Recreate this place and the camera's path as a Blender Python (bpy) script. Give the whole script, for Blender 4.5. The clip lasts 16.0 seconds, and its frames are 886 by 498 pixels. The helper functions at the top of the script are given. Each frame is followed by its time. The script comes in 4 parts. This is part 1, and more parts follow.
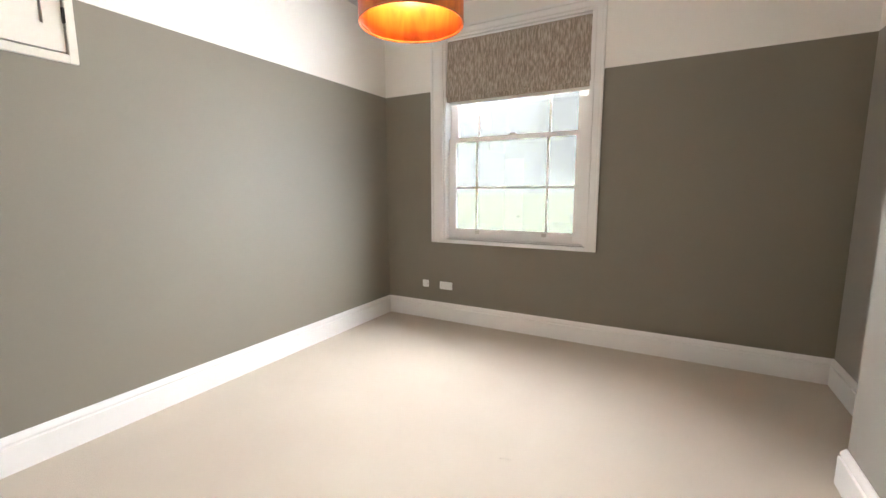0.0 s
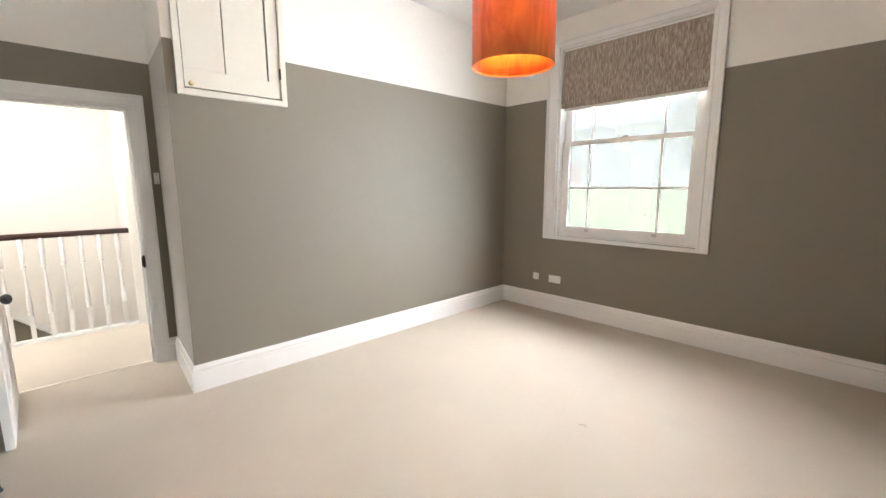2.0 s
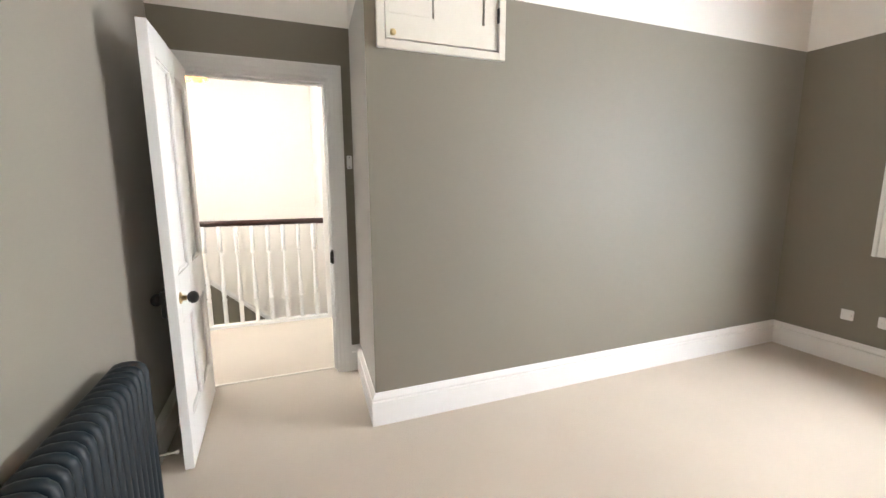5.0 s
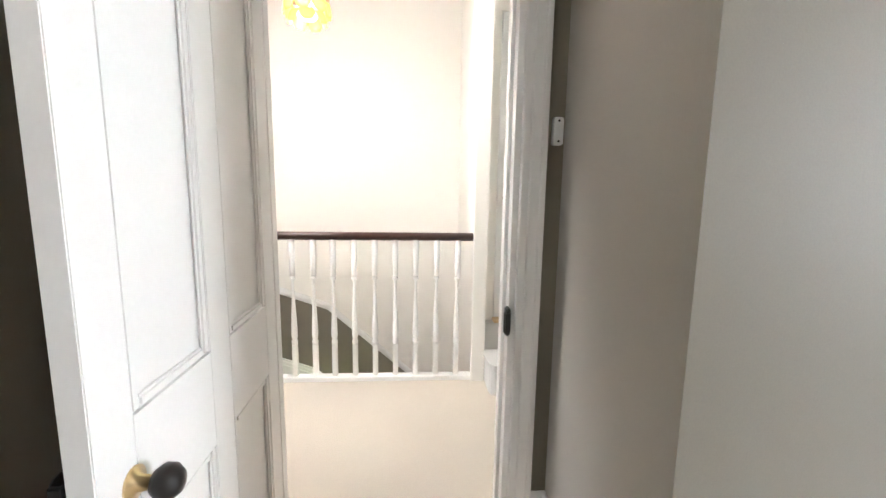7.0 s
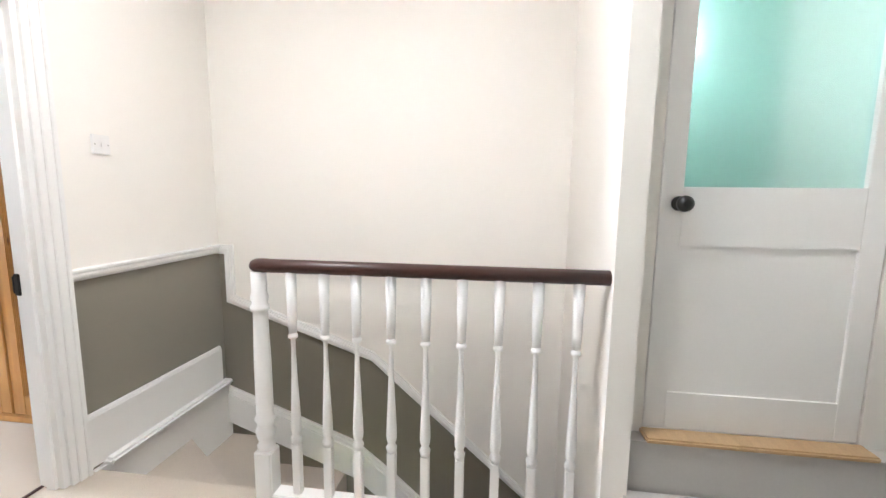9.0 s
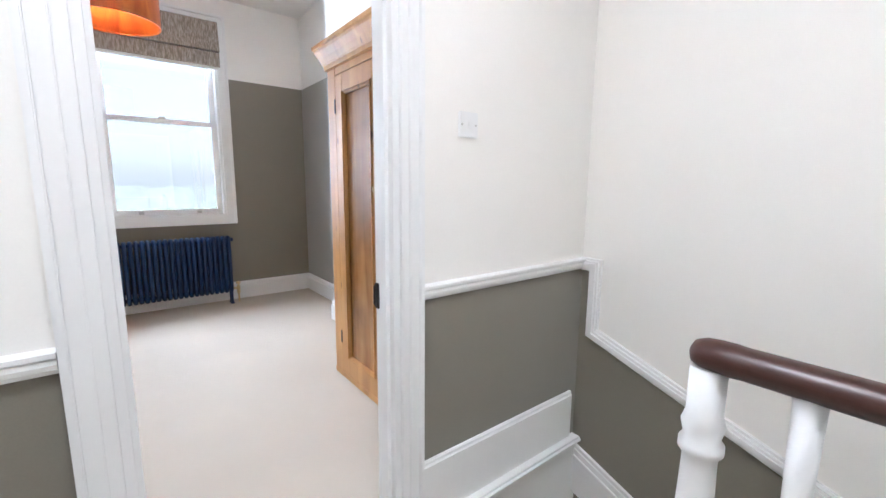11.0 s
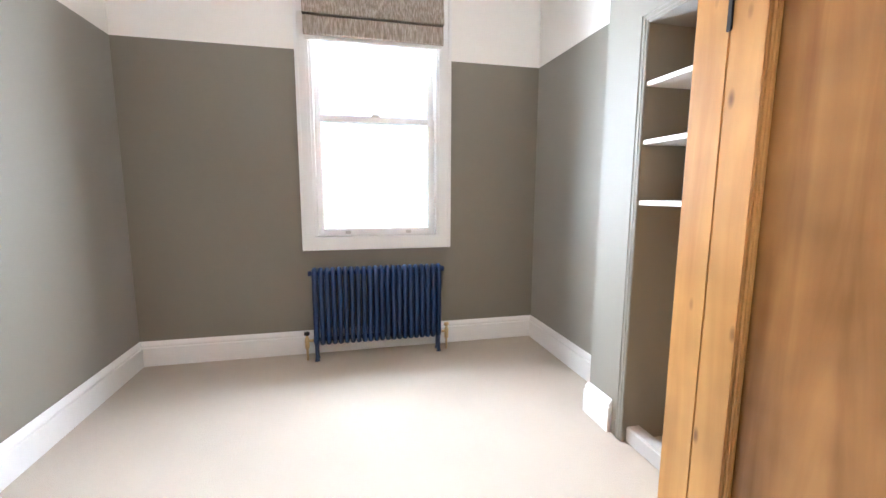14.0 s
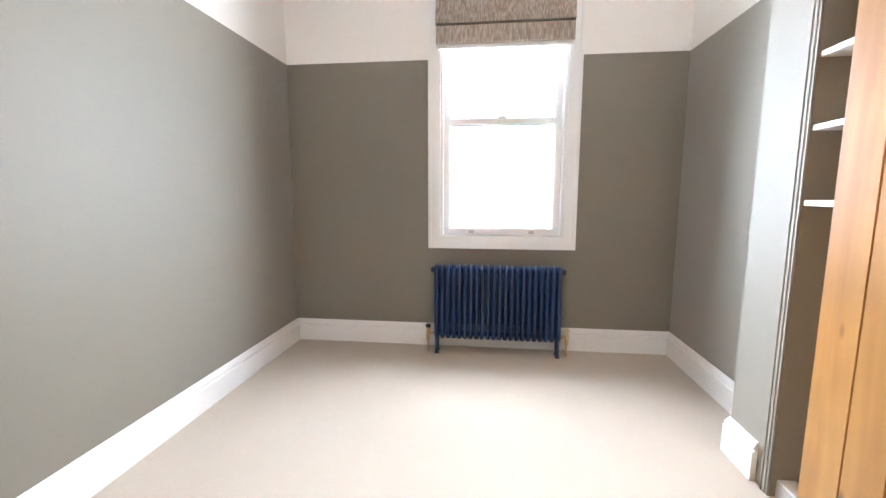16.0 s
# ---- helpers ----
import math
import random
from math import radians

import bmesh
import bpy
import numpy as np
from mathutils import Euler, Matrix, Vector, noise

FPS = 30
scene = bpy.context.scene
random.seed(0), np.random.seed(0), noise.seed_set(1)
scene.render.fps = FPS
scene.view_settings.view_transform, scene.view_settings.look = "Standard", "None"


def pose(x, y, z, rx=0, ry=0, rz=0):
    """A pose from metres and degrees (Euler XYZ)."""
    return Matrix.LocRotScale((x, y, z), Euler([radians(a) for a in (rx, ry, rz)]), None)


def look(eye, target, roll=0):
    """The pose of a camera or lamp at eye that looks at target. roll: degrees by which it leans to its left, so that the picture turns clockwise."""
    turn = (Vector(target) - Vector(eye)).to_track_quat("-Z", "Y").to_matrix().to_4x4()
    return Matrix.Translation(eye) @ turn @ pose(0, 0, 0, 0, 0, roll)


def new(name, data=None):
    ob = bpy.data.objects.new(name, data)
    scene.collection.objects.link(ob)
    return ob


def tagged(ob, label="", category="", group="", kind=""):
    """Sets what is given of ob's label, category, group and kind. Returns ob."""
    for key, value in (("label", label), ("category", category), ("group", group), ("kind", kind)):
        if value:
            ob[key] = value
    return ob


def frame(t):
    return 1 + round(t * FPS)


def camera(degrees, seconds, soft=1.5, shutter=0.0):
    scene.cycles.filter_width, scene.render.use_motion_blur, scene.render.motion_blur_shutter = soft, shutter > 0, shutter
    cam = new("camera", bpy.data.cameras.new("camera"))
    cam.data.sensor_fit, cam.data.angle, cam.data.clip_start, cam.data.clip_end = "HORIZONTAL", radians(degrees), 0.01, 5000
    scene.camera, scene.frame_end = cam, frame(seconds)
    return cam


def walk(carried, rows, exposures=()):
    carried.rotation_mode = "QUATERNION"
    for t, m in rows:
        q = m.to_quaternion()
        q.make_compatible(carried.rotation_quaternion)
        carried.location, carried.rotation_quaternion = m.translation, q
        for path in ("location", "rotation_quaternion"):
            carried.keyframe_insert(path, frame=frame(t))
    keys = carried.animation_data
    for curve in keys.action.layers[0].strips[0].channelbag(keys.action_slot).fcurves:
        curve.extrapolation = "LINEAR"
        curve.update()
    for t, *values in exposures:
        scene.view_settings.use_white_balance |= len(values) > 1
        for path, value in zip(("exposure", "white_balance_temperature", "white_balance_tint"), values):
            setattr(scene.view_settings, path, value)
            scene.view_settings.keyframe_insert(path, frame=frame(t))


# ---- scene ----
cam = camera(94.1, 16.0)
PATH = [
    (0, (2.73, -0.118, 1.361), (1.771, 1.614, 1.08), -0.2),
    (0.5, (2.922, -0.321, 1.399), (1.786, 1.3, 1.112), -0.2),
    (1, (3.116, -0.397, 1.413), (1.837, 1.113, 1.125), -0.2),
    (1.5, (3.145, -0.433, 1.411), (1.769, 0.988, 1.115), -0.2),
    (2, (3.147, -0.435, 1.417), (1.71, 0.923, 1.115), -0.3),
    (2.5, (3.146, -0.437, 1.408), (1.673, 0.882, 1.106), -0.5),
    (3, (3.139, -0.418, 1.399), (1.628, 0.856, 1.096), -0.5),
    (3.5, (3.062, -0.37, 1.401), (1.493, 0.831, 1.092), -0.4),
    (4, (2.789, -0.324, 1.379), (1.136, 0.759, 1.073), -0.3),
    (4.5, (2.484, -0.278, 1.344), (0.731, 0.631, 1.03), -0.2),
    (5, (2.123, -0.251, 1.344), (0.28, 0.461, 1.03), -0.2),
    (5.2, (1.968, -0.236, 1.355), (0.094, 0.383, 1.03), 0.3),
    (7.3, (0.4, -0.28, 1.286), (-1.577, -0.169, 1.008), 0.4),
    (7.5, (0.276, -0.282, 1.284), (-1.702, -0.181, 1.005), 0.1),
    (8, (-0.08, -0.24, 1.276), (-2.06, -0.173, 1.004), 0.2),
    (8.2, (-0.214, -0.236, 1.265), (-2.196, -0.196, 1.001), 0.3),
    (10.3, (-1.131, -0.6, 1.283), (-2.73, -1.764, 0.983), 0.6),
    (10.5, (-1.205, -0.693, 1.293), (-2.698, -1.989, 0.987), 0.5),
    (11, (-1.335, -0.964, 1.271), (-2.553, -2.521, 0.964), 0.5),
    (11.5, (-1.489, -1.306, 1.271), (-2.466, -3.025, 0.969), 0.6),
    (12, (-1.507, -1.648, 1.28), (-2.301, -3.459, 0.981), 0.5),
    (12.5, (-1.503, -1.96, 1.279), (-2.186, -3.817, 0.989), 0.5),
    (13, (-1.521, -2.267, 1.296), (-2.121, -4.153, 1.01), 0.4),
    (13.5, (-1.517, -2.454, 1.305), (-2.049, -4.361, 1.024), 0.3),
    (14, (-1.484, -2.528, 1.298), (-1.937, -4.456, 1.025), 0.2),
    (14.5, (-1.474, -2.546, 1.29), (-1.79, -4.503, 1.023), 0.2),
    (15, (-1.542, -2.545, 1.284), (-1.685, -4.523, 1.02), 0.2),
    (15.5, (-1.615, -2.533, 1.283), (-1.561, -4.515, 1.019), 0.2),
    (16, (-1.658, -2.506, 1.281), (-1.431, -4.476, 1.019), 0.1),
]
EXPOSURES = [(0.0, 6.6, 6300, 10), (5.2, 6.55, 6300, 10), (7.3, 6.45, 6050, 10), (10.3, 6.0, 5550, 10), (12.0, 6.0, 5200, 10), (12.8, 6.4, 5200, 10), (13.6, 6.5, 5550, 10), (16.0, 6.5, 5700, 10)]
walk(cam, [(t, look(eye, target, roll)) for t, eye, target, roll in PATH], EXPOSURES)

# ---------- world, sun, exposure ----------
world = bpy.data.worlds.new("sky")
scene.world = world
world.use_nodes = True
wn, wl = world.node_tree.nodes, world.node_tree.links
sky = wn.new("ShaderNodeTexSky")
sky.sky_type = "NISHITA"
sky.sun_disc = False
sky.sun_elevation = radians(36)
sky.sun_rotation = radians(270)
sky.air_density, sky.dust_density, sky.ozone_density = 1.0, 4.0, 1.0
wl.new(sky.outputs[0], wn["Background"].inputs[0])
wn["Background"].inputs[1].default_value = 0.15

sun = new("sun", bpy.data.lights.new("sun", "SUN"))
sun.data.energy, sun.data.angle, sun.data.color = 5.0, radians(4), (1.0, 0.96, 0.9)
sun.matrix_world = look((-30, 0, 22), (0, 0, 0))


def bulb(name, x, y, z, watts, colour, radius):
    ob = new(name, bpy.data.lights.new(name, "POINT"))
    ob.data.energy, ob.data.color, ob.data.shadow_soft_size = watts, colour, radius
    ob.location = (x, y, z)
    return ob


LAMP_A = (1.752, 1.39, 2.03)
LAMP_B = (-1.33, -3.86, 2.09)
LAMP_L = (-1.87, -0.87, 2.215)
bulb("lamp_glow", LAMP_A[0], LAMP_A[1], LAMP_A[2] + 0.22, 0.27, (1.0, 0.66, 0.36), 0.05)
bulb("lamp_glow", LAMP_B[0], LAMP_B[1], LAMP_B[2] + 0.22, 0.26, (1.0, 0.66, 0.36), 0.05)
bulb("lamp_glow", LAMP_L[0], LAMP_L[1], LAMP_L[2] - 0.03, 0.12, (1.0, 0.90, 0.80), 0.10)


def sky_fill(name, at, target, width, height, watts, spread):
    """An added area lamp that stands in for the sky's light."""
    ob = new(name, bpy.data.lights.new(name, "AREA"))
    ob.data.shape, ob.data.size, ob.data.size_y = "RECTANGLE", width, height
    ob.data.energy, ob.data.spread, ob.data.color = watts, radians(spread), (0.96, 0.98, 1.0)
    ob.matrix_world = look(at, target)
    return ob


# Window lamps hang outside, oversized and angled to brighten the side walls.
sky_fill("sky_fill_window_1", (1.03, 4.52, 1.82), (0.69, 3.58, 1.66), 2.60, 2.30, 12.8, 180)
sky_fill("sky_fill_window_2", (-1.555, -6.56, 1.89), (-1.215, -5.62, 1.89), 1.90, 2.20, 10.4, 180)
# Added lamp under the unseen rooflight brightens the landing.
sky_fill("landing_fill", (-1.40, -0.95, 3.36), (-1.40, -0.9501, 2.36), 0.52, 0.72, 0.96, 180)
bpy.data.lights["landing_fill"].color = (1.0, 0.965, 0.92)




# ---------- materials ----------
def shader(name):
    m = bpy.data.materials.new(name)
    m.use_nodes = True
    return m, m.node_tree.nodes, m.node_tree.links, m.node_tree.nodes["Principled BSDF"]


def surface(name, colour, rough=0.6, vary=0.08, large=1.5, fine=120.0, bump=0.05, metal=0.0, stretch=(1, 1, 1), coat=0.0, dist=0.002):
    """A colour with broad stains, fine grain and slight relief."""
    m, n, l, b = shader(name)
    co = n.new("ShaderNodeTexCoord")
    mp = n.new("ShaderNodeMapping")
    mp.inputs["Scale"].default_value = stretch
    l.new(co.outputs["Object"], mp.inputs[0])
    a = n.new("ShaderNodeTexNoise")
    a.inputs["Scale"].default_value, a.inputs["Detail"].default_value = large, 4
    f = n.new("ShaderNodeTexNoise")
    f.inputs["Scale"].default_value, f.inputs["Detail"].default_value = fine, 3
    l.new(mp.outputs[0], a.inputs[0]), l.new(mp.outputs[0], f.inputs[0])
    mixed = n.new("ShaderNodeMath")
    mixed.operation = "ADD"
    l.new(a.outputs[0], mixed.inputs[0]), l.new(f.outputs[0], mixed.inputs[1])
    r = n.new("ShaderNodeMapRange")
    r.inputs[1].default_value, r.inputs[2].default_value = 0.6, 1.4
    r.inputs[3].default_value, r.inputs[4].default_value = 1 - vary, 1 + vary
    l.new(mixed.outputs[0], r.inputs[0])
    c = n.new("ShaderNodeVectorMath")
    c.operation = "SCALE"
    c.inputs[0].default_value = colour
    l.new(r.outputs[0], c.inputs["Scale"])
    l.new(c.outputs[0], b.inputs["Base Color"])
    b.inputs["Roughness"].default_value, b.inputs["Metallic"].default_value = rough, metal
    b.inputs["Coat Weight"].default_value = coat
    bp = n.new("ShaderNodeBump")
    bp.inputs["Strength"].default_value, bp.inputs["Distance"].default_value = bump, dist
    l.new(f.outputs[0], bp.inputs["Height"]), l.new(bp.outputs[0], b.inputs["Normal"])
    return m


def pine(name, light, dark, rough, knots=True, worn=False, axis=2):
    """Waxed pine with grain along one axis, knots and, if worn, chipped patches."""
    m, n, l, b = shader(name)
    co = n.new("ShaderNodeTexCoord")
    mp = n.new("ShaderNodeMapping")
    s = [14.0, 14.0, 14.0]
    s[axis] = 1.3
    mp.inputs["Scale"].default_value = s
    l.new(co.outputs["Object"], mp.inputs[0])
    a = n.new("ShaderNodeTexNoise")
    a.inputs["Scale"].default_value, a.inputs["Detail"].default_value, a.inputs["Distortion"].default_value = 0.9, 7, 0.7
    l.new(mp.outputs[0], a.inputs[0])
    ramp = n.new("ShaderNodeValToRGB")
    ramp.color_ramp.elements[0].position, ramp.color_ramp.elements[1].position = 0.32, 0.68
    ramp.color_ramp.elements[0].color, ramp.color_ramp.elements[1].color = (*dark, 1), (*light, 1)
    l.new(a.outputs[0], ramp.inputs[0])
    big = n.new("ShaderNodeTexNoise")
    big.inputs["Scale"].default_value, big.inputs["Detail"].default_value = 2.4, 3
    l.new(co.outputs["Object"], big.inputs[0])
    r2 = n.new("ShaderNodeMapRange")
    r2.inputs[1].default_value, r2.inputs[2].default_value, r2.inputs[3].default_value, r2.inputs[4].default_value = 0.3, 0.7, (0.75 if knots else 0.58), 1.22
    l.new(big.outputs[0], r2.inputs[0])
    sc = n.new("ShaderNodeVectorMath")
    sc.operation = "SCALE"
    l.new(ramp.outputs[0], sc.inputs[0]), l.new(r2.outputs[0], sc.inputs["Scale"])
    out = sc.outputs[0]
    if knots:
        mk = n.new("ShaderNodeMapping")
        k = [9.0, 9.0, 9.0]
        k[axis] = 3.6
        mk.inputs["Scale"].default_value = k
        l.new(co.outputs["Object"], mk.inputs[0])
        v = n.new("ShaderNodeTexVoronoi")
        v.inputs["Scale"].default_value = 1.15
        l.new(mk.outputs[0], v.inputs[0])
        kr = n.new("ShaderNodeMapRange")
        kr.inputs[1].default_value, kr.inputs[2].default_value, kr.inputs[3].default_value, kr.inputs[4].default_value = 0.05, 0.13, 1, 0
        l.new(v.outputs[0], kr.inputs[0])
        mx = n.new("ShaderNodeMix")
        mx.data_type = "RGBA"
        mx.inputs["B"].default_value = (0.14, 0.055, 0.018, 1)
        l.new(kr.outputs[0], mx.inputs["Factor"]), l.new(out, mx.inputs["A"])
        out = mx.outputs["Result"]
    if worn:
        w1 = n.new("ShaderNodeTexNoise")
        w1.inputs["Scale"].default_value, w1.inputs["Detail"].default_value, w1.inputs["Distortion"].default_value = 17.0, 5, 0.5
        mw = n.new("ShaderNodeMapping")
        mw.inputs["Scale"].default_value = (1.6, 1.6, 0.8)
        l.new(co.outputs["Object"], mw.inputs[0]), l.new(mw.outputs[0], w1.inputs[0])
        wr = n.new("ShaderNodeMapRange")
        wr.inputs[1].default_value, wr.inputs[2].default_value = 0.70, 0.75
        near = n.new("ShaderNodeTexNoise")
        near.inputs["Scale"].default_value, near.inputs["Detail"].default_value = 3.3, 1
        both = n.new("ShaderNodeMath")
        both.operation, both.inputs[1].default_value = "MULTIPLY_ADD", 0.55
        l.new(co.outputs["Object"], near.inputs[0])
        l.new(near.outputs[0], both.inputs[0]), l.new(w1.outputs[0], both.inputs[2])
        less = n.new("ShaderNodeMath")
        less.operation, less.inputs[1].default_value = "SUBTRACT", 0.20
        l.new(both.outputs[0], less.inputs[0]), l.new(less.outputs[0], wr.inputs[0])
        wx = n.new("ShaderNodeMix")
        wx.data_type = "RGBA"
        wx.inputs["B"].default_value = (0.68, 0.48, 0.24, 1)
        l.new(wr.outputs[0], wx.inputs["Factor"]), l.new(out, wx.inputs["A"])
        out = wx.outputs["Result"]
    l.new(out, b.inputs["Base Color"])
    b.inputs["Roughness"].default_value = rough
    bp = n.new("ShaderNodeBump")
    bp.inputs["Strength"].default_value, bp.inputs["Distance"].default_value = 0.12, 0.001
    l.new(a.outputs[0], bp.inputs["Height"]), l.new(bp.outputs[0], b.inputs["Normal"])
    return m


def fabric(name):
    """Blind fabric with broken vertical streaks."""
    m, n, l, b = shader(name)
    co = n.new("ShaderNodeTexCoord")
    mp = n.new("ShaderNodeMapping")
    mp.inputs["Scale"].default_value = (95, 95, 14)
    l.new(co.outputs["Object"], mp.inputs[0])
    a = n.new("ShaderNodeTexNoise")
    a.inputs["Scale"].default_value, a.inputs["Detail"].default_value = 1.0, 5
    l.new(mp.outputs[0], a.inputs[0])
    ramp = n.new("ShaderNodeValToRGB")
    ramp.color_ramp.elements[0].position, ramp.color_ramp.elements[1].position = 0.40, 0.66
    ramp.color_ramp.elements[0].color, ramp.color_ramp.elements[1].color = (0.25, 0.20, 0.155, 1), (0.50, 0.435, 0.365, 1)
    l.new(a.outputs[0], ramp.inputs[0]), l.new(ramp.outputs[0], b.inputs["Base Color"])
    b.inputs["Roughness"].default_value = 0.9
    b.inputs["Sheen Weight"].default_value = 0.2
    bp = n.new("ShaderNodeBump")
    bp.inputs["Strength"].default_value, bp.inputs["Distance"].default_value = 0.3, 0.001
    l.new(a.outputs[0], bp.inputs["Height"]), l.new(bp.outputs[0], b.inputs["Normal"])
    return m


def veneer(name):
    """Thin orange wood veneer that lets lamp light through."""
    m, n, l, b = shader(name)
    co = n.new("ShaderNodeTexCoord")
    mp = n.new("ShaderNodeMapping")
    mp.inputs["Scale"].default_value = (7, 7, 1.6)
    l.new(co.outputs["Object"], mp.inputs[0])
    a = n.new("ShaderNodeTexNoise")
    a.inputs["Scale"].default_value, a.inputs["Detail"].default_value, a.inputs["Distortion"].default_value = 1.2, 5, 1.6
    l.new(mp.outputs[0], a.inputs[0])
    ramp = n.new("ShaderNodeValToRGB")
    ramp.color_ramp.elements[0].position, ramp.color_ramp.elements[1].position = 0.3, 0.7
    ramp.color_ramp.elements[0].color, ramp.color_ramp.elements[1].color = (0.48, 0.10, 0.010, 1), (0.76, 0.25, 0.03, 1)
    l.new(a.outputs[0], ramp.inputs[0])
    tr = n.new("ShaderNodeBsdfTranslucent")
    l.new(ramp.outputs[0], tr.inputs[0]), l.new(ramp.outputs[0], b.inputs["Base Color"])
    b.inputs["Roughness"].default_value = 0.4
    mx = n.new("ShaderNodeMixShader")
    mx.inputs[0].default_value = 0.24
    l.new(b.outputs[0], mx.inputs[1]), l.new(tr.outputs[0], mx.inputs[2])
    l.new(mx.outputs[0], n["Material Output"].inputs[0])
    return m


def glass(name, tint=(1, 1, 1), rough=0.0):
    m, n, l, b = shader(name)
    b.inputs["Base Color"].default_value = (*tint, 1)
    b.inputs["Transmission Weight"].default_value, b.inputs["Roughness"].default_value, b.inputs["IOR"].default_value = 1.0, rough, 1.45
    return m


def glowing(name, colour, strength):
    m, n, l, b = shader(name)
    b.inputs["Base Color"].default_value = (*colour, 1)
    b.inputs["Emission Color"].default_value, b.inputs["Emission Strength"].default_value = (*colour, 1), strength
    return m


GREY = surface("grey_wall_paint", (0.206, 0.185, 0.141), 0.56, 0.05, 1.2, 260, 0.06)
for paint in (GREY,):
    paint.node_tree.nodes["Principled BSDF"].inputs["Sheen Weight"].default_value = 0.6
    paint.node_tree.nodes["Principled BSDF"].inputs["Sheen Roughness"].default_value = 0.45
WHITE = surface("warm_white_wall_paint", (0.85, 0.82, 0.77), 0.7, 0.02, 1.0, 240, 0.05)
GLOSS = surface("white_gloss_woodwork", (0.82, 0.81, 0.79), 0.32, 0.015, 3.0, 90, 0.02)
CREAM = surface("cream_satin_paint", (0.74, 0.70, 0.62), 0.45, 0.02, 3.0, 90, 0.03)
CEIL = surface("white_ceiling_paint", (0.82, 0.80, 0.77), 0.85, 0.02, 1.0, 200, 0.05)
CARPET = surface("beige_wool_carpet", (0.54, 0.474, 0.392), 0.97, 0.10, 1.3, 260, 0.9, dist=0.006)
STEPGREY = surface("grey_painted_step", (0.50, 0.48, 0.45), 0.5, 0.03, 2.0, 90, 0.03)
MAHOGANY = surface("polished_mahogany", (0.042, 0.012, 0.007), 0.38, 0.35, 5.0, 60, 0.03, stretch=(8, 0.6, 8), coat=0.1)
NAVY = surface("navy_radiator_enamel", (0.002, 0.021, 0.080), 0.42, 0.05, 4.0, 120, 0.02)
DARKBLUE = surface("blue_black_radiator_enamel", (0.003, 0.009, 0.014), 0.40, 0.05, 4.0, 120, 0.02)
BLACK = surface("black_iron", (0.012, 0.011, 0.010), 0.35, 0.1, 8.0, 120, 0.03)
BRASS = surface("aged_brass", (0.72, 0.55, 0.30), 0.28, 0.08, 8.0, 90, 0.02, metal=1.0)
STEEL = surface("brushed_steel", (0.55, 0.53, 0.50), 0.35, 0.06, 8.0, 90, 0.02, metal=1.0)
PLASTIC = surface("white_plastic", (0.80, 0.79, 0.77), 0.35, 0.01, 4.0, 90, 0.01)
OAK = surface("oak_threshold", (0.50, 0.34, 0.18), 0.5, 0.15, 6.0, 80, 0.03, stretch=(1, 6, 1))
PINE = pine("waxed_pine", (0.58, 0.315, 0.100), (0.43, 0.204, 0.056), 0.33)
PANEL = pine("dark_pine_panel", (0.42, 0.205, 0.066), (0.26, 0.115, 0.034), 0.26, knots=False)
WORN = pine("worn_pine_side", (0.42, 0.208, 0.068), (0.27, 0.120, 0.036), 0.34, knots=False, worn=True)
BLIND = fabric("blind_fabric")
LINING = surface("blind_lining", (0.75, 0.73, 0.70), 0.9, 0.03, 3, 200, 0.05)
VENEER = veneer("orange_veneer")
# Near-black tint dims the bright outdoors as seen through the panes.
GLASS = glass("view_dimming_glass", (0.0115, 0.0118, 0.0115))
SOUTHGLASS = glass("view_dimming_glass_south", (0.0160, 0.0160, 0.0155))
FROST = glass("frosted_green_glass", (0.66, 0.90, 0.87), 0.25)
AMBER = glowing("amber_glass_petal", (1.0, 0.44, 0.10), 0.024)
BULBW = glowing("lit_bulb", (1.0, 0.80, 0.52), 0.08)
LAWN = surface("lawn_grass", (0.125, 0.165, 0.012), 0.95, 0.35, 0.25, 9, 0.5, dist=0.05)
RENDERW = surface("white_rendered_wall", (0.78, 0.77, 0.74), 0.85, 0.04, 0.5, 20, 0.1)
SLATE = surface("grey_slate", (0.16, 0.17, 0.19), 0.6, 0.2, 2.0, 20, 0.2)
DARKGLASS = surface("dark_window_glass", (0.05, 0.06, 0.07), 0.1, 0.2, 2, 10, 0.0)
MINT = surface("pale_green_paint", (0.50, 0.68, 0.62), 0.6, 0.03, 1.5, 120, 0.03)
GLOBE = glowing("glowing_white_globe", (1.0, 0.97, 0.92), 0.36)
ORANGE = surface("orange_red_door_paint", (0.60, 0.13, 0.04), 0.5, 0.1, 2, 20, 0.05)
LEAF = surface("leaf_green", (0.11, 0.125, 0.014), 0.6, 0.5, 1.5, 12, 0.1)
BARK = surface("grey_brown_bark", (0.12, 0.09, 0.06), 0.9, 0.3, 3, 30, 0.6, dist=0.02)


# ---------- mesh tools ----------
def box(bm, x0, x1, y0, y1, z0, z1, mat=0, bevel=0.0):
    r = bmesh.ops.create_cube(bm, size=1.0, matrix=Matrix.Translation(((x0 + x1) / 2, (y0 + y1) / 2, (z0 + z1) / 2)) @ Matrix.Diagonal((x1 - x0, y1 - y0, z1 - z0, 1)))
    faces = {f for v in r["verts"] for f in v.link_faces}
    if bevel:
        edges = {e for f in faces for e in f.edges}
        out = bmesh.ops.bevel(bm, geom=list(edges), offset=bevel, segments=2, affect="EDGES", clamp_overlap=True)
        faces = {f for f in faces if f.is_valid} | set(out["faces"])
    for f in faces:
        f.material_index = mat


